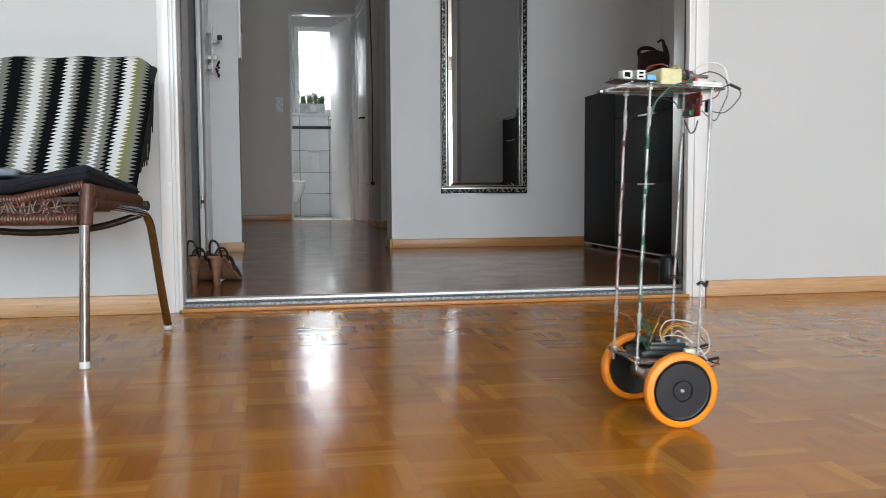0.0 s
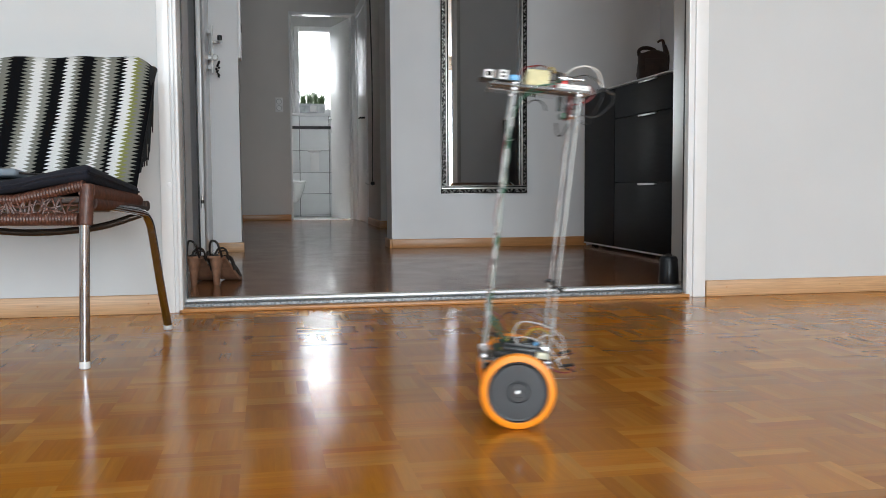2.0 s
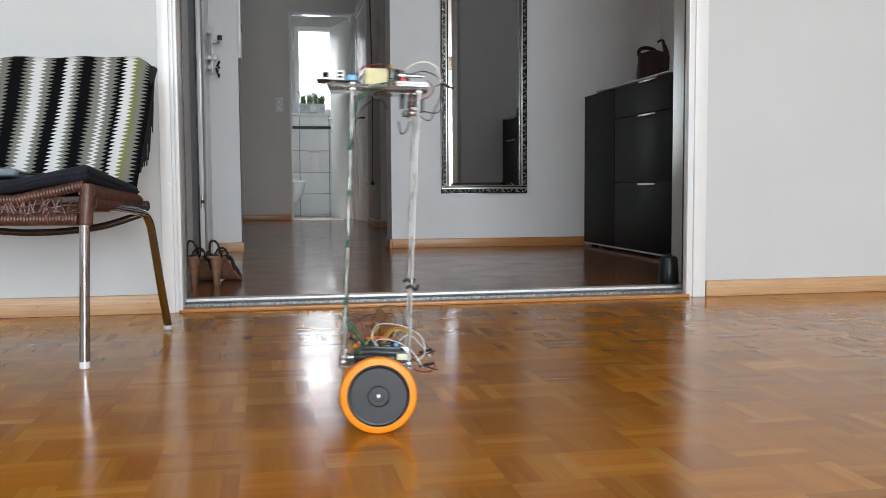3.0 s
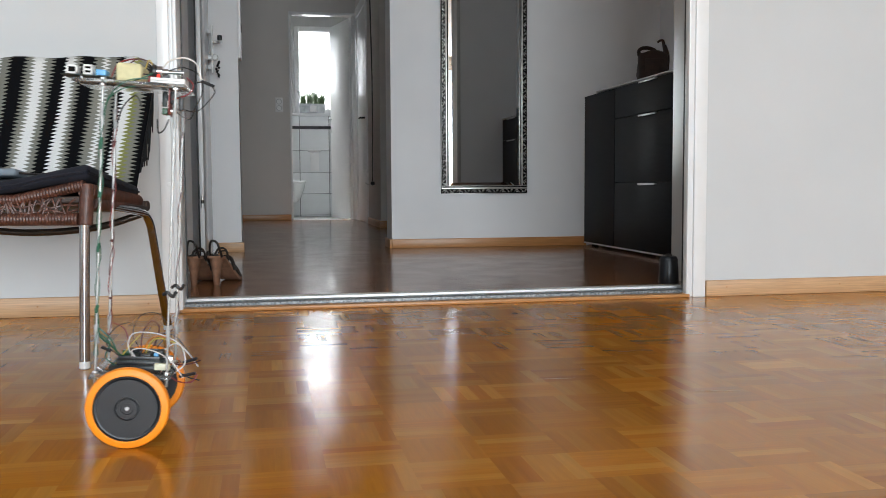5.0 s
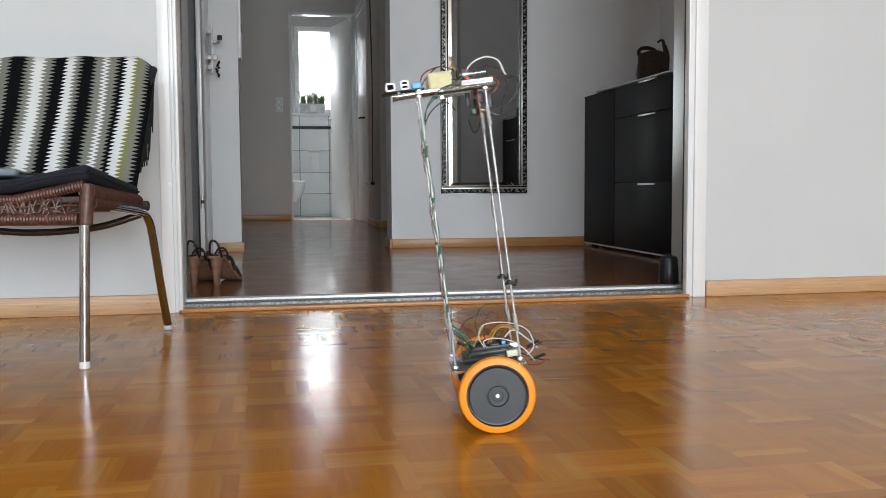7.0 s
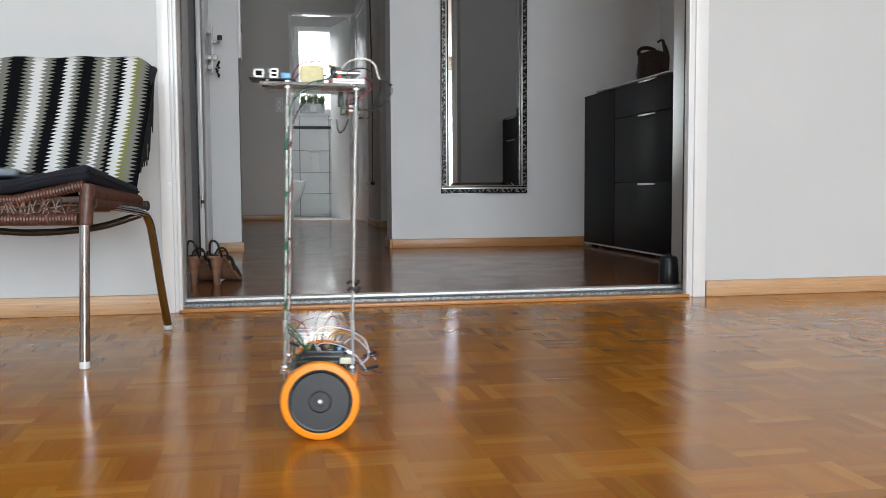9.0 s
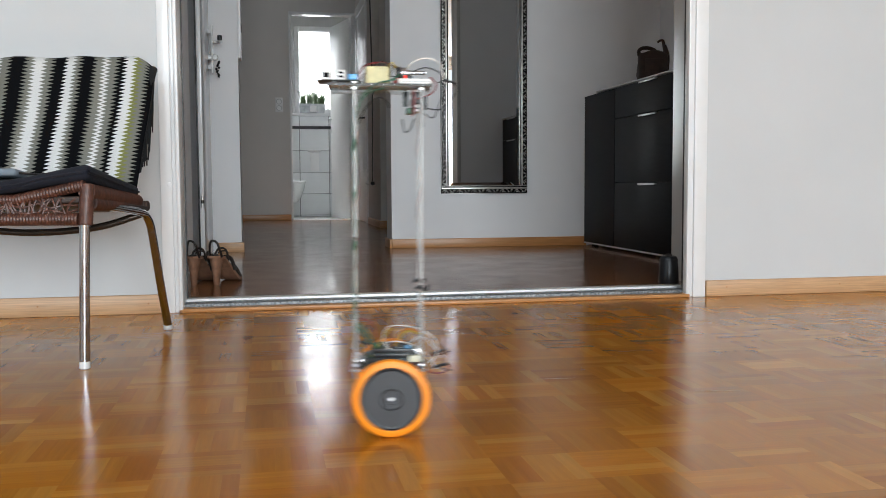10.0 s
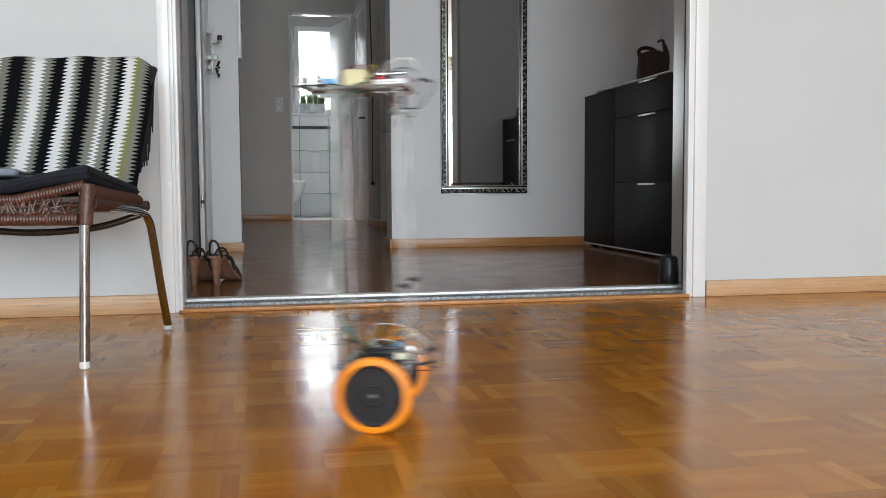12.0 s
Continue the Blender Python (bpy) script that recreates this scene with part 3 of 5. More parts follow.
def build_shoes():
    leather = material("dark_sandal_leather", (0.018, 0.012, 0.010), 0.45, vary=0.2, scale=30)
    wedge = material("cork_wedge", (0.24, 0.12, 0.07), 0.7, vary=0.25, scale=40, bump=0.3, bscale=150)
    for i, (x, y, rz) in enumerate(((-0.183, 3.36, 72), (-0.262, 3.36, 74))):
        t = thing("wedge_sandal", pose(x, y, HZ, 0, 0, rz), "dark strappy sandal with a tan cork heel", "shoe", "pair of sandals")
        # along x: heel at 0, toe at 0.2
        b = bmesh.new()
        rows = []
        for z, x0, x1, w in ((0, -0.010, 0.016, .0095), (0.004, -0.012, 0.018, .0105), (0.04, -0.017, 0.026, .0135), (0.08, -0.026, 0.040, .020), (0.098, -0.030, 0.050, .0235)):
            n = 14
            rows.append([b.verts.new(((x0 + x1) / 2 + (x1 - x0) / 2 * math.cos(q), w * math.sin(q), z)) for q in [2 * math.pi * k / n for k in range(n)]])
        for p, q in zip(rows, rows[1:]):
            for k in range(14):
                b.faces.new((p[k], p[(k + 1) % 14], q[(k + 1) % 14], q[k]))
        b.faces.new(rows[0][::-1]); b.faces.new(rows[-1])
        part("heel", b, wedge, t, "tan cork block heel")
        b = bmesh.new()
        rows = []
        for u, w, z, h in ((-0.032, .012, .098, .008), (-0.02, .024, .098, .009), (0.03, .026, .092, .010), (0.07, .024, .066, .012), (0.11, .030, .030, .013), (0.14, .037, .006, .014), (0.18, .034, .0, .014), (0.205, .016, .0, .014)):
            rows.append([b.verts.new(p) for p in ((u, -w, z), (u, w, z), (u, w, z + h), (u, -w, z + h))])
        for p, q in zip(rows, rows[1:]):
            for k in range(4):
                b.faces.new((p[k], p[(k + 1) % 4], q[(k + 1) % 4], q[k]))
        b.faces.new(rows[0][::-1]); b.faces.new(rows[-1])
        part("sole", b, wedge, t, "tan cork sole")
        part("insole", tube(bmesh.new(), [(-.028, 0, .106), (0.02, 0, .103), (0.06, 0, .083), (0.10, 0, .050), (0.15, 0, .022), (0.19, 0, .016)], 0.006, 8), leather, t)
        for pts, r in (([(-.012, -.027, .102), (-.030, -.026, .130), (-.038, -.020, .154), (-.032, -.002, .162), (-.010, .016, .150), (.020, .030, .112), (.035, .030, .098)], .0042),
                       ([(-.012, .027, .104), (.0, .032, .118), (.02, .032, .116)], .0032),
                       ([(.035, -.03, .092), (.02, -.034, .118), (-.008, -.030, .124), (-.024, -.018, .118)], .003),
                       ([(.05, -.03, .085), (.06, -.018, .120), (.06, .0, .130), (.06, .018, .120), (.05, .03, .085)], .0038),
                       ([(.10, -.034, .045), (.105, -.02, .085), (.105, 0, .094), (.105, .02, .085), (.10, .034, .045)], .007),
                       ([(.15, -.038, .015), (.145, -.02, .052), (.14, 0, .06), (.145, .02, .052), (.15, .038, .015)], .007)):
            part("strap", tube(bmesh.new(), pts, r, 7, 5), leather, t)
        part("buckle", cube(0.008, 0.020, 0.029, 0.036, 0.108, 0.122, 0.002), BLACK, t)


def build_left_door():
    """Side door standing open towards the living room, seen edge on, with handle, lock and keys."""
    t = thing("door_1", pose(-0.297, 0, HZ), "white hall door standing open with handle and keys", "door", kind="structure")
    gloss = material("glossy_door_paint", (0.80, 0.80, 0.81), 0.12, vary=0.02, scale=3.0)
    part("leaf", cube(-0.0095, 0.011, 4.40, 5.05, 0.006, 2.05, 0.002), gloss, t)
    # solid black strip drawn for the shade in the gap beside the leaf
    part("gap_shade", cube(-0.0160, -0.0100, 4.392, 5.05, 0.006, 2.05, 0.001), BLACK, t, "black strip for the shade in the door-edge gap")
    for zh in (0.285, 1.72):
        h = part("hinge", lathe(bmesh.new(), [(0.0, -.028), (.0075, -.027), (.0085, -.009), (.0085, -.008)], 14, pose(0.004, 4.390, zh)), STEEL, t, "round metal hinge barrel")
        part("hinge_collar", lathe(bmesh.new(), [(.0078, -.0078), (.0078, .0078)], 14, pose(0.004, 4.390, zh)), BLACK, h)
        part("hinge_barrel", lathe(bmesh.new(), [(.0085, .008), (.0085, .009), (.0075, .027), (0, .028)], 14, pose(0.004, 4.390, zh)), STEEL, h)
    plate = material("bright_white_plate", (0.88, 0.88, 0.88), 0.2)
    p = part("handle_plate", box(box(cube(0.026, 0.037, 4.955, 4.985, 0.9535, 1.2065, 0.004), 0.0115, 0.0262, 4.96, 4.98, 0.975, 0.995), 0.0115, 0.0262, 4.96, 4.98, 1.16, 1.18), plate, t, "long white handle plate")
    part("door_handle", tube(bmesh.new(), [(0.0365, 4.97, 1.1165), (0.058, 4.97, 1.1165), (0.070, 4.967, 1.1165), (0.076, 4.955, 1.117), (0.076, 4.86, 1.118)], 0.009, 10), STEEL, p, "metal lever handle")
    part("handle_end", lathe(bmesh.new(), [(0, -.014), (.011, -.012), (.0125, 0), (.011, .012), (0, .014)], 14, pose(0.077, 4.852, 1.121)), BLACK, p, "dark end of the lever")
    # knob at 0.048; the one at 0.016 is its reflection built as a solid
    for x in (0.016, 0.048):
        part("knob_and_reflection", lathe(bmesh.new(), [(0, -.015), (.012, -.013), (.0165, 0), (.012, .013), (0, .015)], 18, pose(x, 4.945, 1.033, 90)), plate, p, "white lock knob, built twice to include its reflection")
    part("lock_bar", tube(bmesh.new(), [(0.016, 4.945, 1.033), (0.048, 4.945, 1.033)], 0.008, 8, curve=False), plate, p)
    c = bmesh.new()
    rr = random.Random(2)
    for i in range(11):
        lathe(c, [(0.002, -.006), (0.0085, 0), (0.002, .006)], 8, pose(0.060 + rr.uniform(-.007, .007), 4.94 + rr.uniform(-.01, .01), 1.010 - i * 0.0075, rr.uniform(-50, 50), rr.uniform(-50, 50)))
    part("keyring", c, BLACK, t, "bunch of small dark keys")
    o = solid("wall_intercom", cube(-0.135, -0.118, 5.09, 5.2, 1.075, 1.75, 0.004), ENAMEL, "white intercom panel on the corridor side of the pier", "intercom")
    part("button", cube(-0.119, -0.115, 5.11, 5.14, 1.22, 1.26, 0.001), BLACK, o)


def build_corridor_end():
    # frame of the washroom door
    b = cube(0.262, 0.285, YE - 0.012, YE + 0.11, HZ, 2.19, 0.002); box(b, 0.928, 0.966, YE - 0.012, YE + 0.11, HZ, 2.19, 0.002); box(b, 0.262, 0.966, YE - 0.012, YE + 0.11, 2.19, 2.215, 0.002)
    setting("door_frame_washroom", b, ENAMEL, "white frame of the washroom doorway", "door frame")
    d = thing("door_2", pose(0.922, YE + 0.11, HZ, 0, 0, 104.5), "white washroom door standing open inward", "door", kind="structure")
    part("leaf", cube(0, 0.64, -0.02, 0.02, 0.006, 2.16, 0.002), ENAMEL, d)
    part("door_handle", tube(bmesh.new(), [(0.6, 0.02, 1.12), (0.6, 0.055, 1.12), (0.58, 0.065, 1.12), (0.50, 0.065, 1.115)], 0.009, 8), STEEL, d)
    part("lock_plate", cube(0.59, 0.61, 0.02, 0.024, 0.97, 1.03, 0.002), STEEL, d)
    # second door in the recess of the corridor's side
    d = thing("door_3", pose(1.036, 5.95, HZ), "white side door in the corridor recess", "door", kind="structure")
    part("leaf", cube(0, 0.004, 0.06, 0.9, 0.01, 2.02, 0.001), ENAMEL, d)
    part("door_handle", tube(bmesh.new(), [(0, 0.15, 1.0), (-0.05, 0.15, 1.0), (-0.055, 0.17, 1.0), (-0.055, 0.26, 1.0)], 0.009, 8), BLACK, d)
    # white side door and casing near the corridor's end
    d = thing("door_4", pose(0.965, 0, HZ), "white closed side door near the corridor end", "door", kind="structure")
    part("leaf", cube(-0.010, -0.002, 8.74, 9.50, 0.01, 2.09, 0.002), ENAMEL, d)
    for y0, y1, z0, z1 in ((8.63, 8.735, 0.0, 2.2), (9.505, 9.62, 0.0, 2.2), (8.735, 9.505, 2.095, 2.2)):
        part("casing", cube(-0.018, -0.002, y0, y1, z0, z1, 0.003), ENAMEL, d)
    part("door_handle", tube(bmesh.new(), [(-0.010, 8.82, 1.02), (-0.05, 8.82, 1.02), (-0.056, 8.84, 1.02), (-0.056, 8.93, 1.02)], 0.009, 8), BLACK, d, "dark lever handle")
    s = thing("light_switch", pose(0.113, YE, 1.165), "white wall switch with socket below", "switch")
    part("plate", cube(0, 0.079, -0.012, 0, 0, 0.152, 0.004), ENAMEL, s)
    rim = material("switch_shadow_gap", (0.28, 0.28, 0.28), 0.5)
    for z in (0.042, 0.11):
        part("rim", lathe(bmesh.new(), [(0.024, 0), (0.027, 0.002), (0.029, 0)], 20, pose(0.0395, -0.0115, z, 90), cap=False), rim, s)
        part("insert", lathe(bmesh.new(), [(0.023, 0), (0.023, 0.001), (0.0, 0.001)], 20, pose(0.0395, -0.012, z, 90)), ENAMEL, s)
    h = thing("shoe_horn", pose(0.93, 8.1, 0), "long thin dark shoehorn hanging on the corridor wall", "shoehorn")
    part("shaft", tube(bmesh.new(), [(0.0, 0, 2.1), (0.015, 0, 1.2), (0.01, 0, 0.42)], 0.006, 6), material("dark_stick", (0.04, 0.035, 0.03), 0.4), h)
    part("knob", lathe(bmesh.new(), [(0, -.02), (.018, -.012), (.02, 0), (.016, .014), (0, .02)], 14, pose(0.01, 0, 0.405)), BLACK, h)
    part("hook", tube(bmesh.new(), [(0.01, 0, 0.40), (-0.03, 0, 0.395), (-0.055, 0, 0.41)], 0.005, 6), STEEL, h)


def build_washroom():
    tile = material("white_glazed_tile", (0.80, 0.82, 0.83), 0.3, vary=0.04, scale=3)
    grout = material("grey_grout", (0.22, 0.23, 0.24), 0.8)
    w = thing("tiled_wall", pose(0, YC, 0), "large white glazed wall tiles with grey joints", "wall", kind="structure")
    part("backing", cube(0.0, 1.3, -0.006, -0.001, HZ, 1.22), grout, w)
    g = 0.004
    xs, zs = (0.0, 0.404, 0.755, 1.3), (HZ, 0.04, 0.295, 0.547, 0.81, 1.068)
    for x0, x1 in zip(xs, xs[1:]):
        for z0, z1 in zip(zs, zs[1:]):
            part("tile", cube(x0 + g, x1 - g, -0.014, -0.006, z0 + g * .5, z1 - g, 0.0015), tile, w)
        part("tile", cube(x0 + g, x1 - g, -0.014, -0.006, 1.104, 1.218, 0.0015), tile, w)
    part("border", cube(0.0, 1.3, -0.016, -0.006, 1.07, 1.10, 0.001), BLACK, w, "dark border strip")
    wn_ = window_frame("window_3", 0.355, 0.84, 1.252, 2.28, pose(0, YC + 0.03, 0), ())
    setting("window_sill", cube(0.3, 0.9, YC - 0.06, YC + 0.15, 1.222, 1.25, 0.004), ENAMEL, "white washroom window sill", "window sill")
    setting("backdrop", cube(-0.9, 2.1, YC + 1.6, YC + 1.61, 0.4, 4.4), glow("bright_overcast_sky", (0.95, 0.98, 1.0), 1.25), "blown-out bright sky outside the window", "backdrop")
    # planter
    p = thing("planter", pose(0.40, YC - 0.05, 1.2505), "grey zinc trough with green and white sprouting plants", "planter")
    zinc = material("zinc_trough", (0.36, 0.38, 0.38), 0.45, 0.5, vary=0.25, scale=20)
    b = bmesh.new()
    lo = [b.verts.new(q) for q in ((0.02, 0.01, 0), (0.30, 0.01, 0), (0.30, 0.09, 0), (0.02, 0.09, 0))]
    hi = [b.verts.new(q) for q in ((0, 0, 0.115), (0.32, 0, 0.115), (0.32, 0.10, 0.115), (0, 0.10, 0.115))]
    for i in range(4):
        b.faces.new((lo[i], lo[(i + 1) % 4], hi[(i + 1) % 4], hi[i]))
    b.faces.new(lo[::-1]); b.faces.new(hi)
    part("trough", b, zinc, p, angle=20)
    part("tag", cube(0.13, 0.21, 0.0, 0.006, 0.02, 0.09, 0.001), ENAMEL, p, "pale tag on the trough")
    leaf = material("green_leaves", (0.08, 0.13, 0.05), 0.5, vary=0.4, scale=30)
    rnd = random.Random(4)
    for k in range(64):
        x, y = rnd.uniform(0.02, 0.30), rnd.uniform(0.02, 0.08)
        a, l = rnd.uniform(-0.7, 0.7), rnd.uniform(0.07, 0.16)
        pts = [(x, y, 0.112), (x + a * l * .3, y + rnd.uniform(-.01, .01), 0.112 + l * .6), (x + a * l, y + rnd.uniform(-.02, .02), 0.112 + l)]
        part("leaf", tube(bmesh.new(), pts, lambda u: 0.008 * (1 - u * .6), 5, 3), leaf, p)
    o = thing("toilet", pose(0.30, YC - 0.35, HZ), "white ceramic wall-hung toilet", "toilet")
    cer = material("white_ceramic", (0.72, 0.74, 0.74), 0.08, vary=0.02)
    part("bowl", lathe(bmesh.new(), [(0.06, 0.18), (0.10, 0.23), (0.135, 0.32), (0.15, 0.38), (0.15, 0.395), (0, 0.395)], 28), cer, o)
    part("seat", lathe(bmesh.new(), [(0.15, 0.397), (0.157, 0.402), (0.157, 0.418), (0.15, 0.424), (0, 0.426)], 28), cer, o)
    part("mount", cube(-0.30, -0.05, -0.09, 0.09, 0.10, 0.36, 0.03), cer, o)
    o = thing("paper_holder", pose(0.50, YC - 0.014, 0.56), "toilet roll hanging under a metal cover", "paper holder")
    part("cover", cube(0, 0.155, -0.09, 0, 0.235, 0.255, 0.006), STEEL, o)
    part("roll", lathe(bmesh.new(), [(0.05, 0), (0.05, 0.1)], 20, pose(0.125, -0.05, 0.185, 0, -90, 0)), ENAMEL, o)
    part("sheet", cube(0.025, 0.125, -0.103, -0.10, 0.0, 0.19, 0.001), ENAMEL, o)


# ---- the chair with the striped blanket ----
def blanket_material():
    m = bpy.data.materials.new("zigzag_knit")
    m.use_nodes = True
    nt = m.node_tree
    N, L = nt.nodes.new, nt.links.new
    b = nt.nodes["Principled BSDF"]
    b.inputs["Roughness"].default_value = 0.95
    b.inputs["Specular IOR Level"].default_value = 0.04
    uv = N("ShaderNodeTexCoord")
    sep = N("ShaderNodeSeparateXYZ")
    L(uv.outputs["UV"], sep.inputs[0])

    def mathn(op, a, b_=None):
        n = N("ShaderNodeMath")
        n.operation = op
        for i, v in enumerate((a, b_)):
            if v is None:
                continue
            if isinstance(v, (int, float)):
                n.inputs[i].default_value = v
            else:
                L(v, n.inputs[i])
        return n.outputs[0]

    tri = mathn("PINGPONG", sep.outputs["Y"], 0.0053)
    zig = mathn("MULTIPLY", mathn("SUBTRACT", tri, 0.00265), 3.0)
    u = mathn("ADD", sep.outputs["X"], zig)
    u2 = mathn("SUBTRACT", sep.outputs["X"], zig)

    def ramp(src, stops):
        r = N("ShaderNodeValToRGB")
        r.color_ramp.interpolation = "CONSTANT"
        e = r.color_ramp.elements
        for i, (p, c) in enumerate(stops):
            k = e[i] if i < 2 else e.new(p / 0.6)
            k.position, k.color = p / 0.6, (*c, 1)
        L(mathn("DIVIDE", src, 0.6), r.inputs["Fac"])
        return r.outputs["Color"]

    K, G, Wt, O = (0.006, 0.006, 0.007), (0.19, 0.19, 0.165), (0.66, 0.67, 0.66), (0.20, 0.21, 0.07)
    # distance from the blanket's right hem, metres
    base = ramp(u, [(0, K), (0.015, G), (0.033, O), (0.047, Wt), (0.073, K), (0.093, G), (0.117, Wt), (0.127, G), (0.151, K), (0.187, G), (0.203, Wt), (0.228, K), (0.264, G), (0.284, Wt), (0.315, G), (0.334, K), (0.373, G), (0.402, Wt), (0.44, K), (0.48, G), (0.51, Wt), (0.55, K)])
    # knit: fine rows
    w = N("ShaderNodeTexNoise")
    w.inputs["Scale"].default_value, w.inputs["Detail"].default_value = 420, 2
    L(uv.outputs["UV"], w.inputs["Vector"])
    mr = N("ShaderNodeMapRange")
    mr.inputs["To Min"].default_value, mr.inputs["To Max"].default_value = 0.75, 1.25
    L(w.outputs["Fac"], mr.inputs["Value"])
    sc = N("ShaderNodeVectorMath")
    sc.operation = "SCALE"
    L(base, sc.inputs[0])
    L(mr.outputs[0], sc.inputs["Scale"])
    L(sc.outputs[0], b.inputs["Base Color"])
    bp = N("ShaderNodeBump")
    bp.inputs["Strength"].default_value, bp.inputs["Distance"].default_value = 0.5, 0.0015
    L(w.outputs["Fac"], bp.inputs["Height"])
    L(bp.outputs["Normal"], b.inputs["Normal"])
    return m


def build_chair():
    m = pose(-0.377, 1.97, 0, 0, 0, -11.72)
    t = thing("rattan_chair", m, "chrome-legged rattan chair with a navy seat cushion", "chair")
    rattan = material("brown_rattan", (0.090, 0.034, 0.022), 0.42, vary=0.45, scale=60, bump=0.6, bscale=170)
    dark = material("dark_rattan", (0.035, 0.018, 0.012), 0.55, vary=0.3, scale=30, bump=0.4, bscale=150)
    side_cane = material("brown_side_cane", (0.075, 0.028, 0.018), 0.42, vary=0.4, scale=50, bump=0.6, bscale=170)
    navy = material("navy_cushion_cloth", (0.007, 0.008, 0.016), 0.9, vary=0.2, scale=40, bump=0.4, bscale=700)
    W = 0.50
    for x, side in ((0.0, 1), (-W, -1)):
        part("front_leg", tube(bmesh.new(), [(x, 0, 0.014), (x + side * 0.0095, 0, 0.312)], 0.0105, 20, curve=False), CHROME, t, "polished chrome leg")
        part("foot_cap", lathe(bmesh.new(), [(0.0095, 0), (0.0115, 0.002), (0.0115, 0.013), (0.0108, 0.016)], 18, pose(x, 0, 0)), material("clear_foot_cap", (0.65, 0.65, 0.64), 0.25), t, "pale plastic foot cap")
        pts = [(x, 0.02, 0.345), (x, 0.14, 0.335), (x, 0.30, 0.322), (x, 0.36, 0.315), (x + side * 0.002, 0.392, 0.306), (x + side * .004, 0.415, 0.285), (x + side * 0.006, 0.428, 0.25), (x + side * .008, 0.475, 0.12), (x + side * 0.01, 0.518, 0.012)]
        part("rear_leg", tube(bmesh.new(), pts, 0.0105, 16, 6), CHROME, t, "bent chrome rear leg")
        part("foot_cap", lathe(bmesh.new(), [(0.0095, 0), (0.0115, 0.002), (0.0115, 0.012)], 18, pose(x + side * 0.01, 0.5185, 0)), material("grey_foot_cap", (0.5, 0.5, 0.5), 0.3), t)
    part("brace", tube(bmesh.new(), [(-W, 0.36, 0.31), (-W * .8, 0.34, 0.280), (-W * .5, 0.33, 0.268), (-W * .2, 0.34, 0.280), (0, 0.36, 0.310)], 0.0085, 14, 8), material("dark_bronzed_steel", (0.07, 0.055, 0.045), 0.25, 0.6), t, "curved dark cross brace")
    # seat frame: wrapped rails, lattice front
    def rail(a, c, r, mat=rattan, name="seat_rail"):
        b = bmesh.new()
        a, c = Vector(a), Vector(c)
        n = max(6, int((c - a).length / 0.0065))
        prof = []
        tube(b, [a.lerp(c, i / (2 * n)) for i in range(2 * n + 1)], lambda u: r + (0.0013 if round(u * 2 * n) % 2 else 0), 12, curve=False)
        part(name, b, mat, t)
    rail((0.013, -0.004, 0.300), (0.017, 0.002, 0.384), 0.0135)
    rail((-W - .004, -0.004, 0.300), (-W - .008, 0.002, 0.384), 0.0135)
    rail((-W, -0.006, 0.312), (0.0, -0.006, 0.312), 0.0125)
    rail((-W + 0.1, 0.0, 0.352), (-0.13, 0.0, 0.352), 0.010)
    rail((-0.13, 0.0, 0.352), (0.012, 0.0, 0.382), 0.011)
    rail((-W + 0.1, 0.0, 0.352), (-W - 0.008, 0.0, 0.382), 0.011)
    for x in (0.006, -W - .006):
        rail((x + 0.010, 0.0, 0.368), (x - 0.036, 0.42, 0.341), 0.017, side_cane)
        rail((x + 0.008, 0.02, 0.344), (x - 0.036, 0.41, 0.330), 0.015, side_cane)
    rail((-W, 0.42, 0.33), (0, 0.42, 0.33), 0.012, dark)
    part("seat_panel", cube(-W, 0, 0.0, 0.42, 0.0, 0.014, 0.003, m=Matrix.Translation((0, 0, 0.345)) @ pose(0, 0, 0, -4.2)), dark, t)
    rnd = random.Random(3)
    for k in range(84):
        x = -W + 0.012 + k * (W - 0.03) / 84 + rnd.uniform(-.004, .004)
        d = rnd.choice((-1, 1)) * rnd.uniform(0.004, 0.028)
        part("cane_strand", tube(bmesh.new(), [(x, -0.006 + rnd.uniform(-.006, .006), 0.318), (x + d * .5, -0.008, 0.342 + rnd.uniform(-.004, .004)), (x + d, rnd.uniform(-.006, .002), 0.354)], 0.0023, 5, 3), rattan, t)
    for z in (0.329, 0.340):
        part("cane_strand", tube(bmesh.new(), [(-W + i * W / 18, -0.009 + (0.005 if i % 2 else -0.003), z + rnd.uniform(-.005, .005)) for i in range(19)], 0.0023, 5, 3), rattan, t)
    # back frame: curved tube carrying a rattan panel
    b = bmesh.new()
    tube(b, [(-0.055, 0.42, 0.335), (-0.065, 0.465, 0.42), (-0.075, 0.51, 0.56), (-0.08, 0.548, 0.65), (-0.09, 0.556, 0.688), (-W / 2, 0.558, 0.694), (-W + .06, 0.556, 0.688), (-W + .03, 0.548, 0.66), (-W + .02, 0.51, 0.56), (-W + .03, 0.465, 0.42), (-W + .03, 0.42, 0.335)], 0.010, 12, 6)
    part("back_frame", b, dark, t, "dark rattan back frame")
    # cushion
    cu = thing("seat_cushion", m @ Matrix.Translation((0, 0, 0.3905)) @ pose(0, 0, 0, -5.8), "flat navy blue seat cushion on the chair", "cushion")
    b = bmesh.new()
    box(b, -W - 0.012, 0.014, -0.014, 0.425, 0.0, 0.033, 0.014, 3)
    bmesh.ops.subdivide_edges(b, edges=[e for e in b.edges if e.calc_length() > 0.1], cuts=8, use_grid_fill=True)
    for v in b.verts:
        if v.co.z > 0.012:
            v.co.z += 0.006 * math.sin(v.co.x * 12) * math.cos(v.co.y * 11)
    for v in b.verts:
        if v.co.x > -0.1:
            v.co.x += 0.012 - v.co.y * 0.115
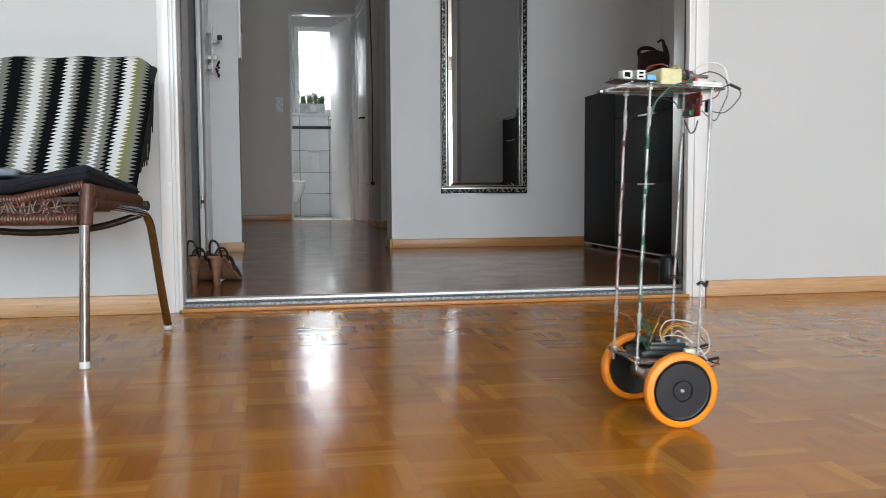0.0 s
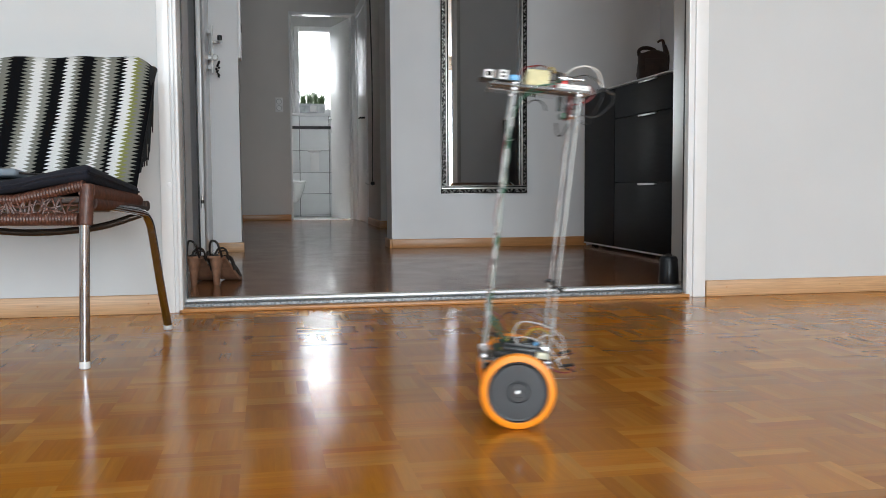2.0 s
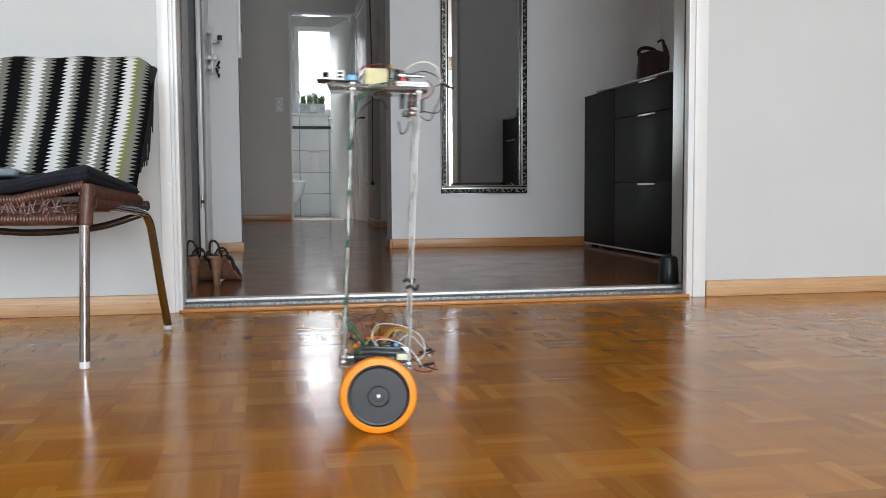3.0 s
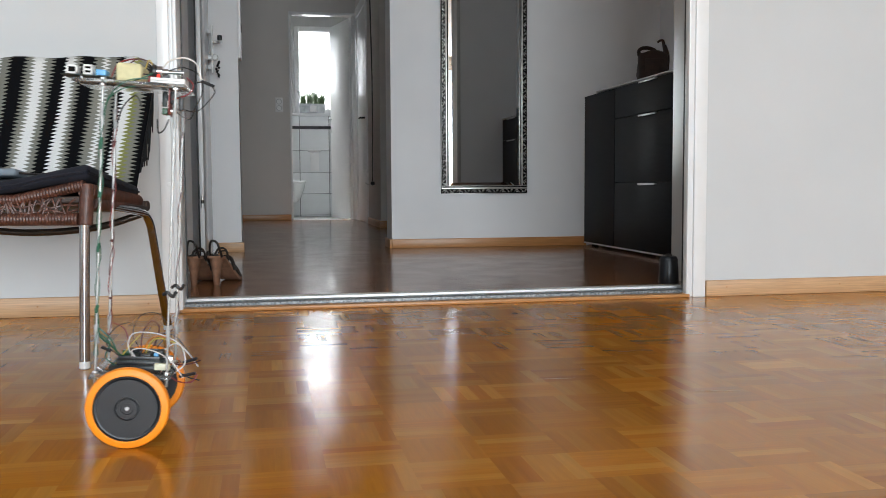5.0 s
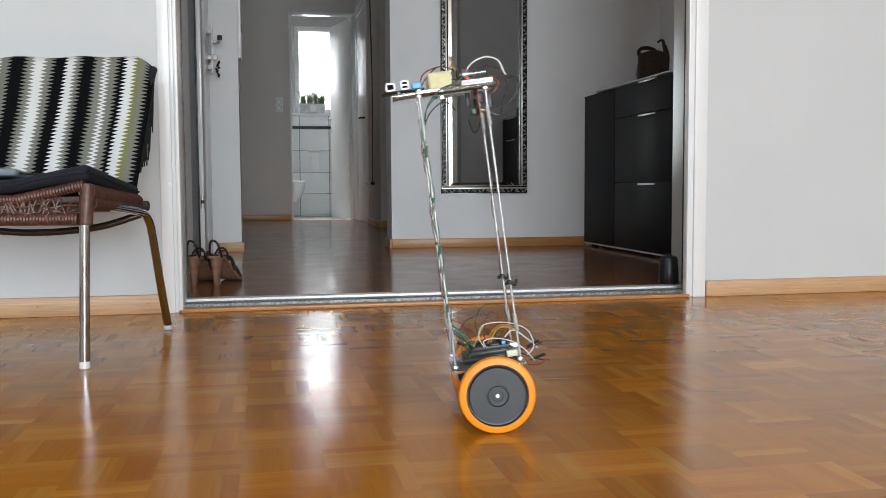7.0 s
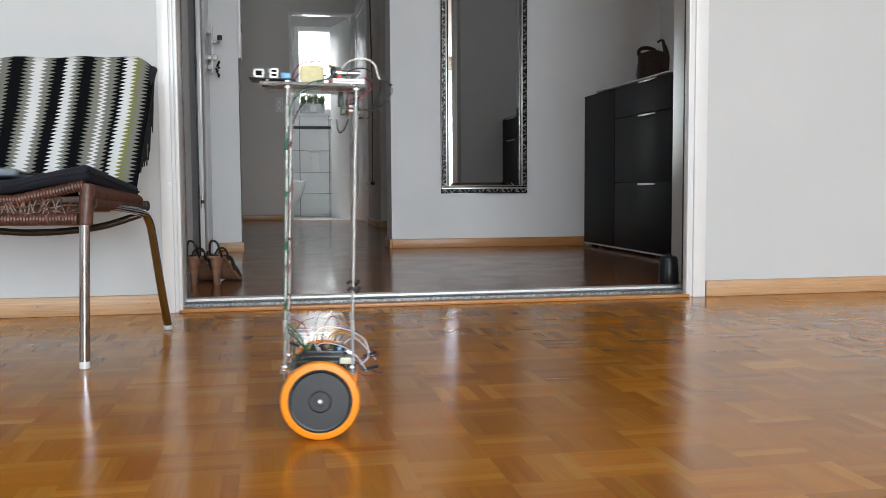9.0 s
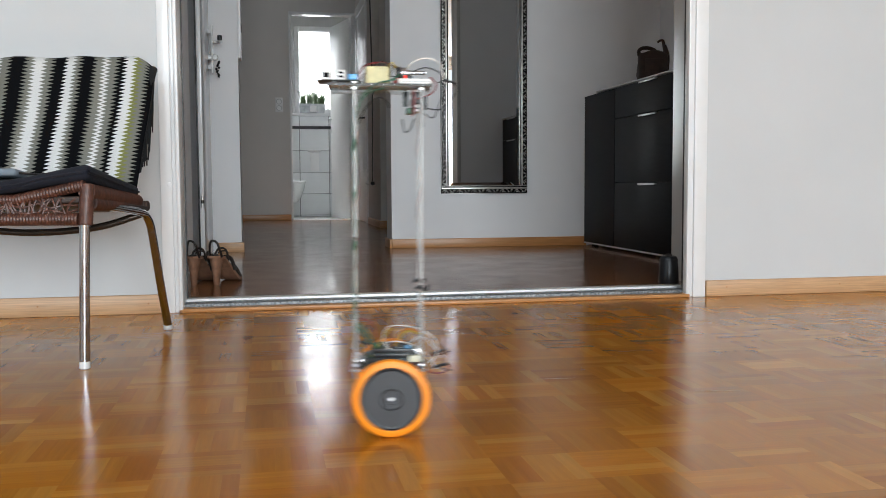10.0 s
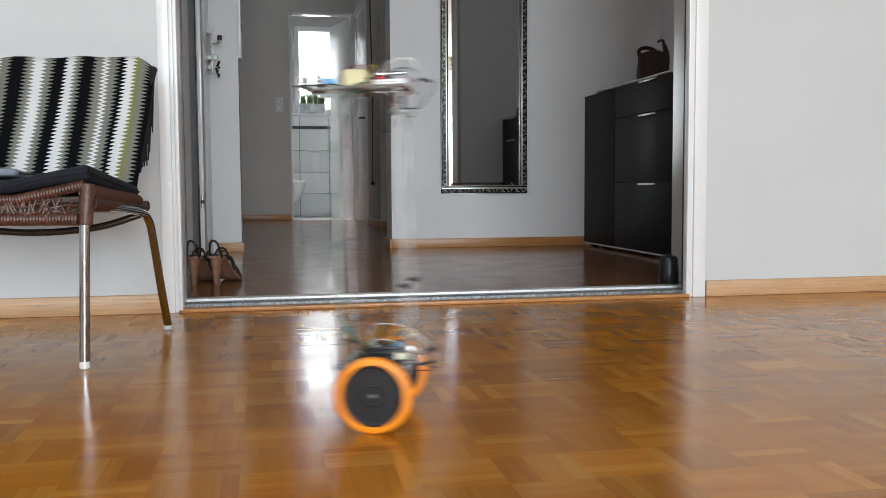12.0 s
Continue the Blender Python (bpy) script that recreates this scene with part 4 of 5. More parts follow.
    for v in b.verts:
        v.co.z -= 0.028 * max(0.0, min(1.0, -v.co.x / 0.16)) * max(0.0, 1 - v.co.y / 0.25)
    part("pad", b, navy, cu)
    part("piping", tube(bmesh.new(), [(-W, -0.0145, -0.014), (-0.17, -0.0145, -0.014), (-0.08, -0.0145, 0.002), (0.010, -0.0145, 0.016), (0.022, -0.004, 0.016), (0.0265, 0.01, 0.016), (-0.020, 0.41, 0.016)], 0.003, 6, 3), navy, cu)
    # the blanket over the back: one thick cloth, front and back falls
    bl = thing("striped_blanket", m, "black, white and grey zigzag knit blanket draped over the chair back", "blanket")
    b = bmesh.new()
    uvl = b.loops.layers.uv.new("UVMap")
    prof = [(0.405, 0.366), (0.418, 0.40), (0.436, 0.45), (0.455, 0.50), (0.475, 0.55), (0.494, 0.60), (0.513, 0.65), (0.526, 0.683), (0.535, 0.703), (0.543, 0.714), (0.556, 0.719), (0.568, 0.714), (0.576, 0.695), (0.582, 0.66), (0.583, 0.56), (0.58, 0.47)]
    nu = 44
    grid, dist, acc = [], [0.0], 0.0
    for p, q in zip(prof, prof[1:]):
        acc += math.dist(p, q)
        dist.append(acc)
    for j, (y, z) in enumerate(prof):
        row = []
        for i in range(nu + 1):
            s = i / nu
            top = max(0, (z - 0.62) / 0.115)
            x = -0.030 + 0.016 * min(1, (z - 0.36) / 0.22) - s * 0.56 - 0.060 * max(0, (j - 9) / 6)
            dz = -0.052 * max(0, 1 - s / 0.10) ** 2 * top ** 2
            wob = 0.004 * math.sin(s * 17 + z * 9) + 0.003 * math.sin(s * 41 - z * 14)
            yy = y + wob + 0.012 * max(0, 1 - s / 0.06) ** 2
            row.append((b.verts.new((x, yy, z + dz + 0.002 * math.sin(s * 23))), (s * 0.56, dist[j])))
        grid.append(row)
    for j in range(len(prof) - 1):
        for i in range(nu):
            q = [grid[j][i], grid[j][i + 1], grid[j + 1][i + 1], grid[j + 1][i]]
            f = b.faces.new([v for v, _ in q])
            for lp, (_, c) in zip(f.loops, q):
                lp[uvl].uv = c
    cloth = part("cloth", b, blanket_material(), bl)
    so = cloth.modifiers.new("thickness", "SOLIDIFY")
    so.thickness, so.offset = 0.006, 0
    hem = [(-0.037 + 0.016 * min(1, (z - 0.36) / 0.22), y + 0.012, z - 0.03 * max(0, (z - 0.62) / 0.115) ** 2) for y, z in prof[3:9]]
    part("hem", tube(bmesh.new(), hem[::-1], lambda u: 0.012 - 0.007 * u, 10, 5), material("black_knit_hem", (0.010, 0.010, 0.011), 0.95, bump=0.5, bscale=400), bl, "rolled black hem")
    fr = material("black_fringe", (0.012, 0.012, 0.013), 0.95, bump=0.4, bscale=400)
    rnd = random.Random(8)
    for k in range(46):
        j = rnd.uniform(2.5, 8.4)
        i0 = int(j)
        f = j - i0
        y, z = prof[i0][0] * (1 - f) + prof[i0 + 1][0] * f, prof[i0][1] * (1 - f) + prof[i0 + 1][1] * f
        x0 = -0.047 + 0.016 * min(1, (z - 0.36) / 0.22)
        dz = -0.03 * max(0, (z - 0.62) / 0.115) ** 2
        ln = rnd.uniform(0.09, 0.17)
        zz = max(rnd.uniform(0.41, 0.45), z + dz - ln)
        part("fringe_strand", tube(bmesh.new(), [(x0 - 0.006, y + 0.008, z + dz), (x0 + 0.008 + rnd.uniform(-.004, .004), y + 0.012, z + dz - 0.02), (x0 + rnd.uniform(-0.004, 0.006), y + rnd.uniform(0, .02), zz)], 0.0019, 5, 4), fr, bl)
    # folded grey cloth with a thin dark strap on the cushion
    cl = thing("grey_pouch", m @ pose(-0.34, 0.12, 0.396, -4.8, 0, 8), "flat grey pouch with thin dark strap on the cushion", "pouch")
    b = cube(-0.11, 0.17, -0.08, 0.10, 0.0, 0.016, 0.007, 3)
    part("body", b, material("grey_blue_cloth", (0.20, 0.24, 0.28), 0.8, vary=0.12, scale=25, bump=0.3, bscale=500), cl)
    part("strap", tube(bmesh.new(), [(0.06, -0.02, 0.015), (0.09, -0.03, 0.03), (0.12, -0.05, 0.022), (0.17, -0.06, 0.008), (0.22, -0.03, 0.006)], 0.0028, 6), BLACK, cl)
    part("strap", tube(bmesh.new(), [(0.09, -0.03, 0.03), (0.10, -0.06, 0.02), (0.115, -0.09, 0.01)], 0.0028, 6), BLACK, cl)


# ---- the balancing robot ----
WHEEL_R, AXLE = 0.0588, 0.190
PLATE_LO, PLATE_HI = 0.037, 0.4685


def build_robot():
    t = thing("balancing_robot", pose(0.63, 1.38, WHEEL_R), "two-wheeled home-made robot with orange tyres and tall rods", "robot")
    orange = material("orange_rubber", (0.95, 0.285, 0.010), 0.45, vary=0.06, scale=30, bump=0.1, bscale=300)
    rim_m = material("black_rim_plastic", (0.0065, 0.0067, 0.0095), 0.40, vary=0.15, scale=60, bump=0.1, bscale=700)
    acrylic = clear("clear_acrylic", (0.90, 0.92, 0.92), 0.03, 1.16, 0.92)
    pcb = material("dark_circuit_board", (0.01, 0.02, 0.018), 0.4, vary=0.5, scale=120)
    green_pcb = material("green_circuit_board", (0.012, 0.07, 0.03), 0.4, vary=0.5, scale=150)
    red_pcb = material("red_circuit_board", (0.22, 0.022, 0.016), 0.4, vary=0.4, scale=120)
    white = material("white_plastic", (0.75, 0.75, 0.73), 0.35)
    cream = material("cream_foam", (0.68, 0.62, 0.36), 0.7, vary=0.16, scale=40, bump=0.15, bscale=200)
    tape = material("clear_shrink", (0.36, 0.37, 0.37), 0.3, vary=0.3, scale=80)
    wires = {k: material(k + "_wire", c, 0.4) for k, c in (("green", (0.015, 0.10, 0.055)), ("red", (0.20, 0.02, 0.02)), ("white", (0.68, 0.64, 0.6)), ("black", (0.012, 0.012, 0.013)), ("orange", (0.5, 0.17, 0.02)), ("yellow", (0.5, 0.36, 0.05)), ("maroon", (0.09, 0.02, 0.02)))}
    blue = material("blue_plastic", (0.11, 0.36, 0.66), 0.35)

    def wire(pts, color, r=0.0011, name="wire", n=7, owner=None):
        return part(name, tube(bmesh.new(), pts, r, 6, n), wires[color], owner or t)

    wheels = []
    for side in (-1, 1):
        w = thing("wheel", pose(0, side * AXLE / 2, 0), "", "")
        w.name = "wheel"
        w.parent = t
        face = pose(0, 0, 0, 90 if side < 0 else -90)
        # lathe's z points outwards
        part("tyre", lathe(bmesh.new(), [(0.0477, -0.0085), (0.0525, -0.009), (0.0568, -0.0075), (0.0588, -0.004), (0.0588, 0.004), (0.0571, 0.0072), (0.0530, 0.0088), (0.0485, 0.0092), (0.0475, 0.0085), (0.0475, -0.008), (0.0477, -0.0085)], 72, face, cap=False), orange, w, "orange rubber tyre")
        R = part("rim", lathe(bmesh.new(), [(0.0, -0.006), (0.0473, -0.006), (0.0475, 0.0075), (0.0470, 0.0082), (0.0463, 0.0082), (0.0457, 0.0036), (0.0436, 0.0032), (0.0424, 0.0068), (0.0172, 0.0068), (0.0162, 0.0042), (0.0146, 0.0042), (0.0138, 0.0066), (0.0085, 0.0066), (0.0080, 0.0058), (0.0, 0.0058)], 72, face, cap=False), rim_m, w, "black plastic wheel disc")
        part("bolt", lathe(bmesh.new(), [(0.0030, 0.0055), (0.0031, 0.0070), (0.0024, 0.0078), (0.0010, 0.0080), (0.0, 0.0075)], 18, face), STEEL, w, "steel centre bolt")
        s = bmesh.new()
        for a in (0, 180):
            box(s, -0.006, 0.006, 0.010, 0.0118, 0.0066, 0.0071, m=face @ pose(0, 0, 0, 0, 0, a))
        part("mark", s, rim_m, w)
        wheels.append(w)
    # axle motors under the lower plate
    for side in (-1, 1):
        mo = part("motor", lathe(bmesh.new(), [(0.004, 0.006), (0.004, 0.012), (0.0125, 0.012), (0.0125, 0.068), (0.011, 0.070), (0, 0.070)], 24, pose(0, side * (AXLE / 2), 0, 90 if side > 0 else -90)), STEEL, t, "cylindrical gear motor")
        part("bracket", cube(-0.016, 0.016, -0.012, 0.012, 0.0126, PLATE_LO - 0.002, 0.001), BLACK, t, m=pose(0, side * 0.045, 0))
    lo = part("lower_plate", cube(-0.062, 0.054, -0.070, 0.070, PLATE_LO - 0.002, PLATE_LO + 0.002, 0.0006), acrylic, t, "clear acrylic lower plate")
    hi = part("upper_plate", cube(-0.095, 0.062, -0.066, 0.066, PLATE_HI - 0.002, PLATE_HI + 0.002, 0.0006), acrylic, t, "clear acrylic upper plate")
    for o in (lo, hi):
        o.visible_shadow = True
    # threaded rods, nuts, collars
    thread = material("threaded_rod_steel", (0.42, 0.42, 0.41), 0.38, 0.9, vary=0.25, scale=1.0, stretch=(1, 1, 900))
    for x in (-0.055, 0.047):
        for y in (-0.050, 0.050):
            r = part("rod", tube(bmesh.new(), [(x, y, PLATE_LO - 0.016), (x, y, PLATE_HI + 0.012)], 0.0019, 10, curve=False), thread, t, "slim threaded steel rod")
            for z in (PLATE_LO - 0.006, PLATE_LO + 0.0025, PLATE_HI - 0.006, PLATE_HI + 0.0025):
                part("nut", lathe(bmesh.new(), [(0.0043, 0), (0.0046, 0.0006), (0.0046, 0.0030), (0.0043, 0.0036)], 6, pose(x, y, z)), STEEL, r)
            for z, h in ((PLATE_HI - 0.062, 0.030), (PLATE_LO + 0.048, 0.028)):
                part("collar", tube(bmesh.new(), [(x + 0.0008, y, z), (x - 0.0005, y - 0.001, z + h)], lambda u: 0.0030 + 0.0005 * math.sin(u * 9), 9, 6), tape, r, "clear shrink tube splice")
    # wires winding up the rods
    for x, y, c, ph in ((-0.055, -0.050, "green", 0.4), (-0.055, 0.050, "maroon", 1.9), (-0.055, 0.050, "red", 3.6), (0.047, 0.050, "maroon", 2.4), (-0.055, -0.050, "green", 3.1)):
        pts = []
        n = 26
        for i in range(n + 1):
            z = PLATE_LO + 0.03 + (PLATE_HI - PLATE_LO - 0.06) * i / n
            a = ph + i * 0.9
            rr = 0.0030 + 0.0009 * math.sin(i * 1.7 + ph)
            pts.append((x + rr * math.cos(a), y + rr * math.sin(a), z))
        wire(pts, c, 0.0007, n=4)
        if x < 0 and c in ("green", "maroon"):
            for z, l in ((0.13, 0.02), (0.22, 0.022), (0.30, 0.014), (0.37, 0.03)):
                part("tape", tube(bmesh.new(), [(x - 0.001, y - 0.001, z + 0.01 * math.sin(ph)), (x + 0.001, y - 0.0015, z + l * 0.6)], 0.0023, 8), wires[c], t)
    # ties on the rods
    for x, y, z in ((0.047, 0.05, 0.16), (0.047, -0.05, 0.16)):
        part("cable_tie", tube(bmesh.new(), [(x - 0.008, y - 0.002, z), (x - 0.002, y - 0.006, z + 0.004), (x + 0.006, y - 0.004, z - 0.002), (x + 0.010, y, z + 0.005)], 0.0026, 7), wires["black"], t)

    # lower electronics: two stacked boards with headers
    z = PLATE_LO + 0.002
    for x, y in ((-0.03, -0.028), (0.035, -0.028), (-0.03, 0.028), (0.035, 0.028)):
        part("standoff", lathe(bmesh.new(), [(0.0025, z), (0.0025, z + 0.009)], 8, pose(x, y, 0)), STEEL, t)
    mb = part("controller_board", cube(-0.036, 0.042, -0.036, 0.036, z + 0.009, z + 0.0106, 0.0003), pcb, t, "dark microcontroller board")
    part("power_pack", cube(-0.040, 0.036, -0.034, 0.034, z + 0.0003, z + 0.0088, 0.001), BLACK, t)
    sh = part("motor_shield", cube(-0.030, 0.040, -0.034, 0.034, z + 0.017, z + 0.0186, 0.0003), pcb, t, "dark motor shield")
    for y in (-0.033, 0.033):
        part("pin_header", cube(-0.028, 0.036, y - 0.0015, y + 0.0015, z + 0.0106, z + 0.017, 0.0002), BLACK, sh)
        part("pin_header", cube(-0.026, 0.034, y - 0.0015, y + 0.0015, z + 0.0186, z + 0.0245, 0.0002), BLACK, sh)
    for x, y, w_, d_, h_, mm in ((-0.012, -0.016, .018, .008, .004, BLACK), (0.012, -0.018, .014, .012, .009, BLACK), (0.008, 0.01, .02, .012, .007, BLACK), (0.027, -0.02, .006, .006, .012, blue), (-0.022, 0.012, .01, .012, .009, green_pcb), (0.03, 0.015, .008, .016, .01, BLACK)):
        part("chip", cube(x - w_ / 2, x + w_ / 2, y - d_ / 2, y + d_ / 2, z + 0.0186, z + 0.0186 + h_ * 0.8, 0.0005), mm, sh)
    part("screw_terminal", cube(0.028, 0.050, -0.046, -0.036, z + 0.006, z + 0.016, 0.001), material("cream_terminal", (0.66, 0.64, 0.48), 0.4), mb, "cream screw terminal")
    part("usb_port", cube(0.036, 0.05, -0.012, 0.0, z + 0.0106, z + 0.0206, 0.0006), STEEL, mb)
    zb = z + 0.022
    for pts, c, r in (
        ([(-0.004, -0.033, zb), (-0.012, -0.036, zb + 0.02), (-0.004, -0.04, zb + 0.038), (0.02, -0.04, zb + 0.040), (0.045, -0.04, zb + 0.034), (0.066, -0.04, zb + 0.02), (0.072, -0.04, zb - 0.005), (0.060, -0.04, zb - 0.018)], "white", .0009),
        ([(0.0, -0.033, zb), (-0.006, -0.038, zb + 0.012), (0.01, -0.042, zb + 0.016), (0.035, -0.042, zb + 0.009), (0.055, -0.042, zb - 0.006), (0.07, -0.042, zb - 0.028)], "white", .0009),
        ([(0.03, 0.02, zb), (0.05, 0.03, zb + 0.012), (0.072, 0.03, zb - 0.006), (0.086, 0.02, zb - 0.022)], "white", .0011),
        ([(0.004, 0.0, zb), (0.012, -0.005, zb + 0.02), (0.028, -0.01, zb + 0.03), (0.05, -0.01, zb + 0.024)], "orange", .0013),
        ([(0.008, 0.002, zb), (0.016, -0.002, zb + 0.018), (0.03, -0.006, zb + 0.026), (0.052, 0.0, zb + 0.018)], "yellow", .0012),
        ([(0.0, 0.01, zb), (0.002, 0.008, zb + 0.03), (0.014, 0.01, zb + 0.05), (0.026, 0.012, zb + 0.04), (0.02, 0.014, zb + 0.01)], "maroon", .0010),
        ([(-0.024, -0.02, zb), (-0.036, -0.04, zb + 0.02), (-0.05, -0.048, zb + 0.035), (-0.053, -0.05, zb + 0.06)], "green", .0013),
        ([(-0.02, -0.02, zb), (-0.026, -0.042, zb + 0.01), (-0.035, -0.046, zb + 0.03), (-0.055, -0.05, zb + 0.05)], "green", .0012),
        ([(-0.03, -0.034, zb - 0.012), (-0.042, -0.046, zb + 0.004), (-0.036, -0.048, zb + 0.024), (-0.052, -0.05, zb + 0.04)], "green", .0011),
        ([(-0.02, 0.03, zb), (-0.03, 0.044, zb + 0.03), (-0.05, 0.05, zb + 0.04)], "red", .0010),
        ([(-0.03, -0.03, zb - 0.01), (-0.012, -0.01, zb + 0.016), (0.0, 0.0, zb + 0.03)], "yellow", .0009),
        ([(0.002, 0.01, zb), (-0.012, 0.006, zb + 0.03), (0.0, 0.002, zb + 0.060), (0.028, 0.0, zb + 0.062), (0.040, -0.002, zb + 0.036), (0.026, -0.004, zb + 0.012)], "black", .0006),
        ([(0.012, 0.006, zb), (0.03, 0.0, zb + 0.030), (0.052, -0.006, zb + 0.030), (0.074, -0.01, zb + 0.006), (0.088, -0.012, zb - 0.012)], "black", .0006),
        ([(-0.03, 0.0, zb - 0.004), (-0.046, -0.02, zb + 0.020), (-0.030, -0.03, zb + 0.046), (-0.012, -0.02, zb + 0.052)], "black", .0007),
        ([(0.04, -0.02, zb - 0.01), (0.06, -0.03, zb - 0.02), (0.078, -0.036, zb - 0.028), (0.094, -0.036, zb - 0.032)], "black", .0011),
        ([(0.04, 0.0, zb - 0.012), (0.06, 0.0, zb - 0.016), (0.08, -0.004, zb - 0.012), (0.092, -0.01, zb - 0.006)], "maroon", .0011),
        ([(0.042, -0.03, zb - 0.02), (0.06, -0.034, zb - 0.034), (0.082, -0.04, zb - 0.034), (0.09, -0.04, zb - 0.022)], "red", .0011),
    ):
        wire(pts, c, r)
    for a, c in (((0.064, -0.040, zb - 0.026), (0.088, -0.042, zb - 0.020)), ((0.066, -0.002, zb - 0.012), (0.086, -0.008, zb - 0.004)), ((-0.048, -0.046, zb + 0.018), (-0.034, -0.047, zb + 0.012))):
        part("plug", tube(bmesh.new(), [a, c], 0.0026, 6, curve=False), BLACK, t, "black wire plug")

    # upper deck: small computer, battery block, breakout, sensor board
    z = PLATE_HI + 0.002
    comp = part("computer_board", cube(-0.112, -0.046, -0.056, 0.0, z + 0.004, z + 0.0056, 0.0004, m=pose(0, 0, 0, 0, 0, 0)), pcb, t, "small single-board computer")
    for x, y in ((-0.085, -0.05), (-0.052, -0.05), (-0.085, -0.006), (-0.052, -0.006)):
        part("spacer", lathe(bmesh.new(), [(0.002, z), (0.002, z + 0.004)], 8, pose(x, y, 0)), STEEL, t)
    zc = z + 0.0056

    def jack(x0, x1, y0, y1, h, holes):
        j = part("network_jack" if holes == 1 else "usb_jack", cube(x0, x1, y0 + 0.001, y1, zc, zc + h, 0.0006), material("tin_shell", (0.75, 0.75, 0.74), 0.35, 0.5), comp, "bright metal port housing")
        fr = bmesh.new()
        w_ = 0.0026
        for a in ((x0, x0 + w_, zc, zc + h), (x1 - w_, x1, zc, zc + h), (x0, x1, zc, zc + w_), (x0, x1, zc + h - w_, zc + h)):
            box(fr, a[0], a[1], y0 - 0.0012, y0 + 0.001, a[2], a[3])
        if holes == 2:
            box(fr, x0, x1, y0 - 0.0012, y0 + 0.001, zc + h / 2 - 0.0013, zc + h / 2 + 0.0013)
        part("rim", fr, white, j)
        # flat panel, near black to give the shade of an open socket
        part("socket", cube(x0 + w_, x1 - w_, y0 - 0.0002, y0 + 0.001, zc + w_, zc + h - w_), material("port_hollow_shade", (0.008, 0.008, 0.008), 0.9, spec=0.05), j)
    jack(-0.104, -0.089, -0.058, -0.038, 0.0125, 1)
    jack(-0.0810, -0.068, -0.058, -0.038, 0.0142, 2)
    part("blue_plug", cube(-0.064, -0.050, -0.058, -0.030, zc, zc + 0.0085, 0.001), blue, comp, "light blue plug")
    for x, y, w_, d_, h_ in ((-0.075, -0.022, .014, .014, .003), (-0.05, -0.015, .012, .012, .002), (-0.1, -0.015, .016, .008, .005)):
        part("chip", cube(x - w_ / 2, x + w_ / 2, y - d_ / 2, y + d_ / 2, zc, zc + h_, 0.0004), BLACK, comp)
    bb = bmesh.new()
    box(bb, -0.0380, -0.0020, -0.050, 0.046, z + 0.0, z + 0.0275, 0.005, 3)
    part("battery_block", bb, cream, t, "pale yellow foam-wrapped battery block")
    br = part("breadboard", cube(0.012, 0.060, -0.058, -0.010, z + 0.0002, z + 0.0082, 0.0008), white, t, "white prototyping board")
    part("groove", cube(0.013, 0.059, -0.0584, -0.058, z + 0.0036, z + 0.0046), material("grey_slot", (0.4, 0.4, 0.4), 0.5), br)
    po = part("potentiometer", lathe(bmesh.new(), [(0.0085, 0), (0.0085, 0.014), (0.0045, 0.0145), (0.0045, 0.022), (0.003, 0.0225), (0.003, 0.044), (0, 0.0445)], 20, pose(0.010, -0.025, z + 0.020, 0, 88, 8)), CHROME, t, "metal potentiometer with long shaft")
    part("holder", cube(0.004, 0.014, -0.032, -0.018, z + 0.0003, z + 0.0125, 0.001), red_pcb, t)
    part("knob_ring", lathe(bmesh.new(), [(0.0088, -0.003), (0.0100, -0.002), (0.0100, 0.003), (0.0088, 0.004)], 20, pose(0.012, -0.025, z + 0.020, 0, 88, 8), cap=False), BLACK, po, "black clamp ring")
    part("socket_strip", cube(0.016, 0.034, -0.022, -0.012, z + 0.008, z + 0.0165, 0.0008), BLACK, br)
    part("red_light", lathe(bmesh.new(), [(0.0022, 0), (0.0022, 0.004), (0.0012, 0.006), (0, 0.0063)], 12, pose(0.022, -0.048, z + 0.0082)), glow("red_indicator", (0.9, 0.05, 0.03), 0.6), br, "glowing red indicator")
    sb = part("sensor_board", cube(-0.008, 0.046, -0.0008, 0.0008, z - 0.043, z - 0.0045, 0.0003), red_pcb, t, "red sensor board hanging under the deck", m=pose(0.036, -0.028, 0, 0, 0, 92))
    for x, zz, w_, h_ in ((0.003, -0.018, .008, .008), (0.015, -0.028, .006, .012), (0.03, -0.022, .012, .010), (0.036, -0.036, .006, .006)):
        part("chip", cube(x - w_ / 2, x + w_ / 2, 0.0008, 0.003, z + zz - h_ / 2, z + zz + h_ / 2, 0.0004), BLACK, sb)
    part("relay", cube(0.004, 0.022, -0.0095, -0.0008, z - 0.026, z - 0.008, 0.001), BLACK, sb)
    part("heat_sink", cube(0.024, 0.040, -0.0080, -0.0008, z - 0.030, z - 0.010, 0.0008), STEEL, sb, "small ribbed metal block")
    part("screw_terminal", cube(0.006, 0.030, 0.0030, 0.0110, z - 0.042, z - 0.033, 0.0008), green_pcb, sb, "green screw terminal")
    part("capacitor", lathe(bmesh.new(), [(0.0045, 0), (0.0045, 0.010), (0.004, 0.0108), (0, 0.0108)], 14, pose(0.014, -0.0008, z - 0.036, 90)), STEEL, sb)
    part("side_board", cube(0.020, 0.028, 0.012, 0.0135, z - 0.028, z - 0.0045, 0.0003), pcb, t)
    part("under_clip", cube(0.050, 0.056, -0.034, -0.022, z - 0.036, z - 0.016, 0.001), BLACK, t)
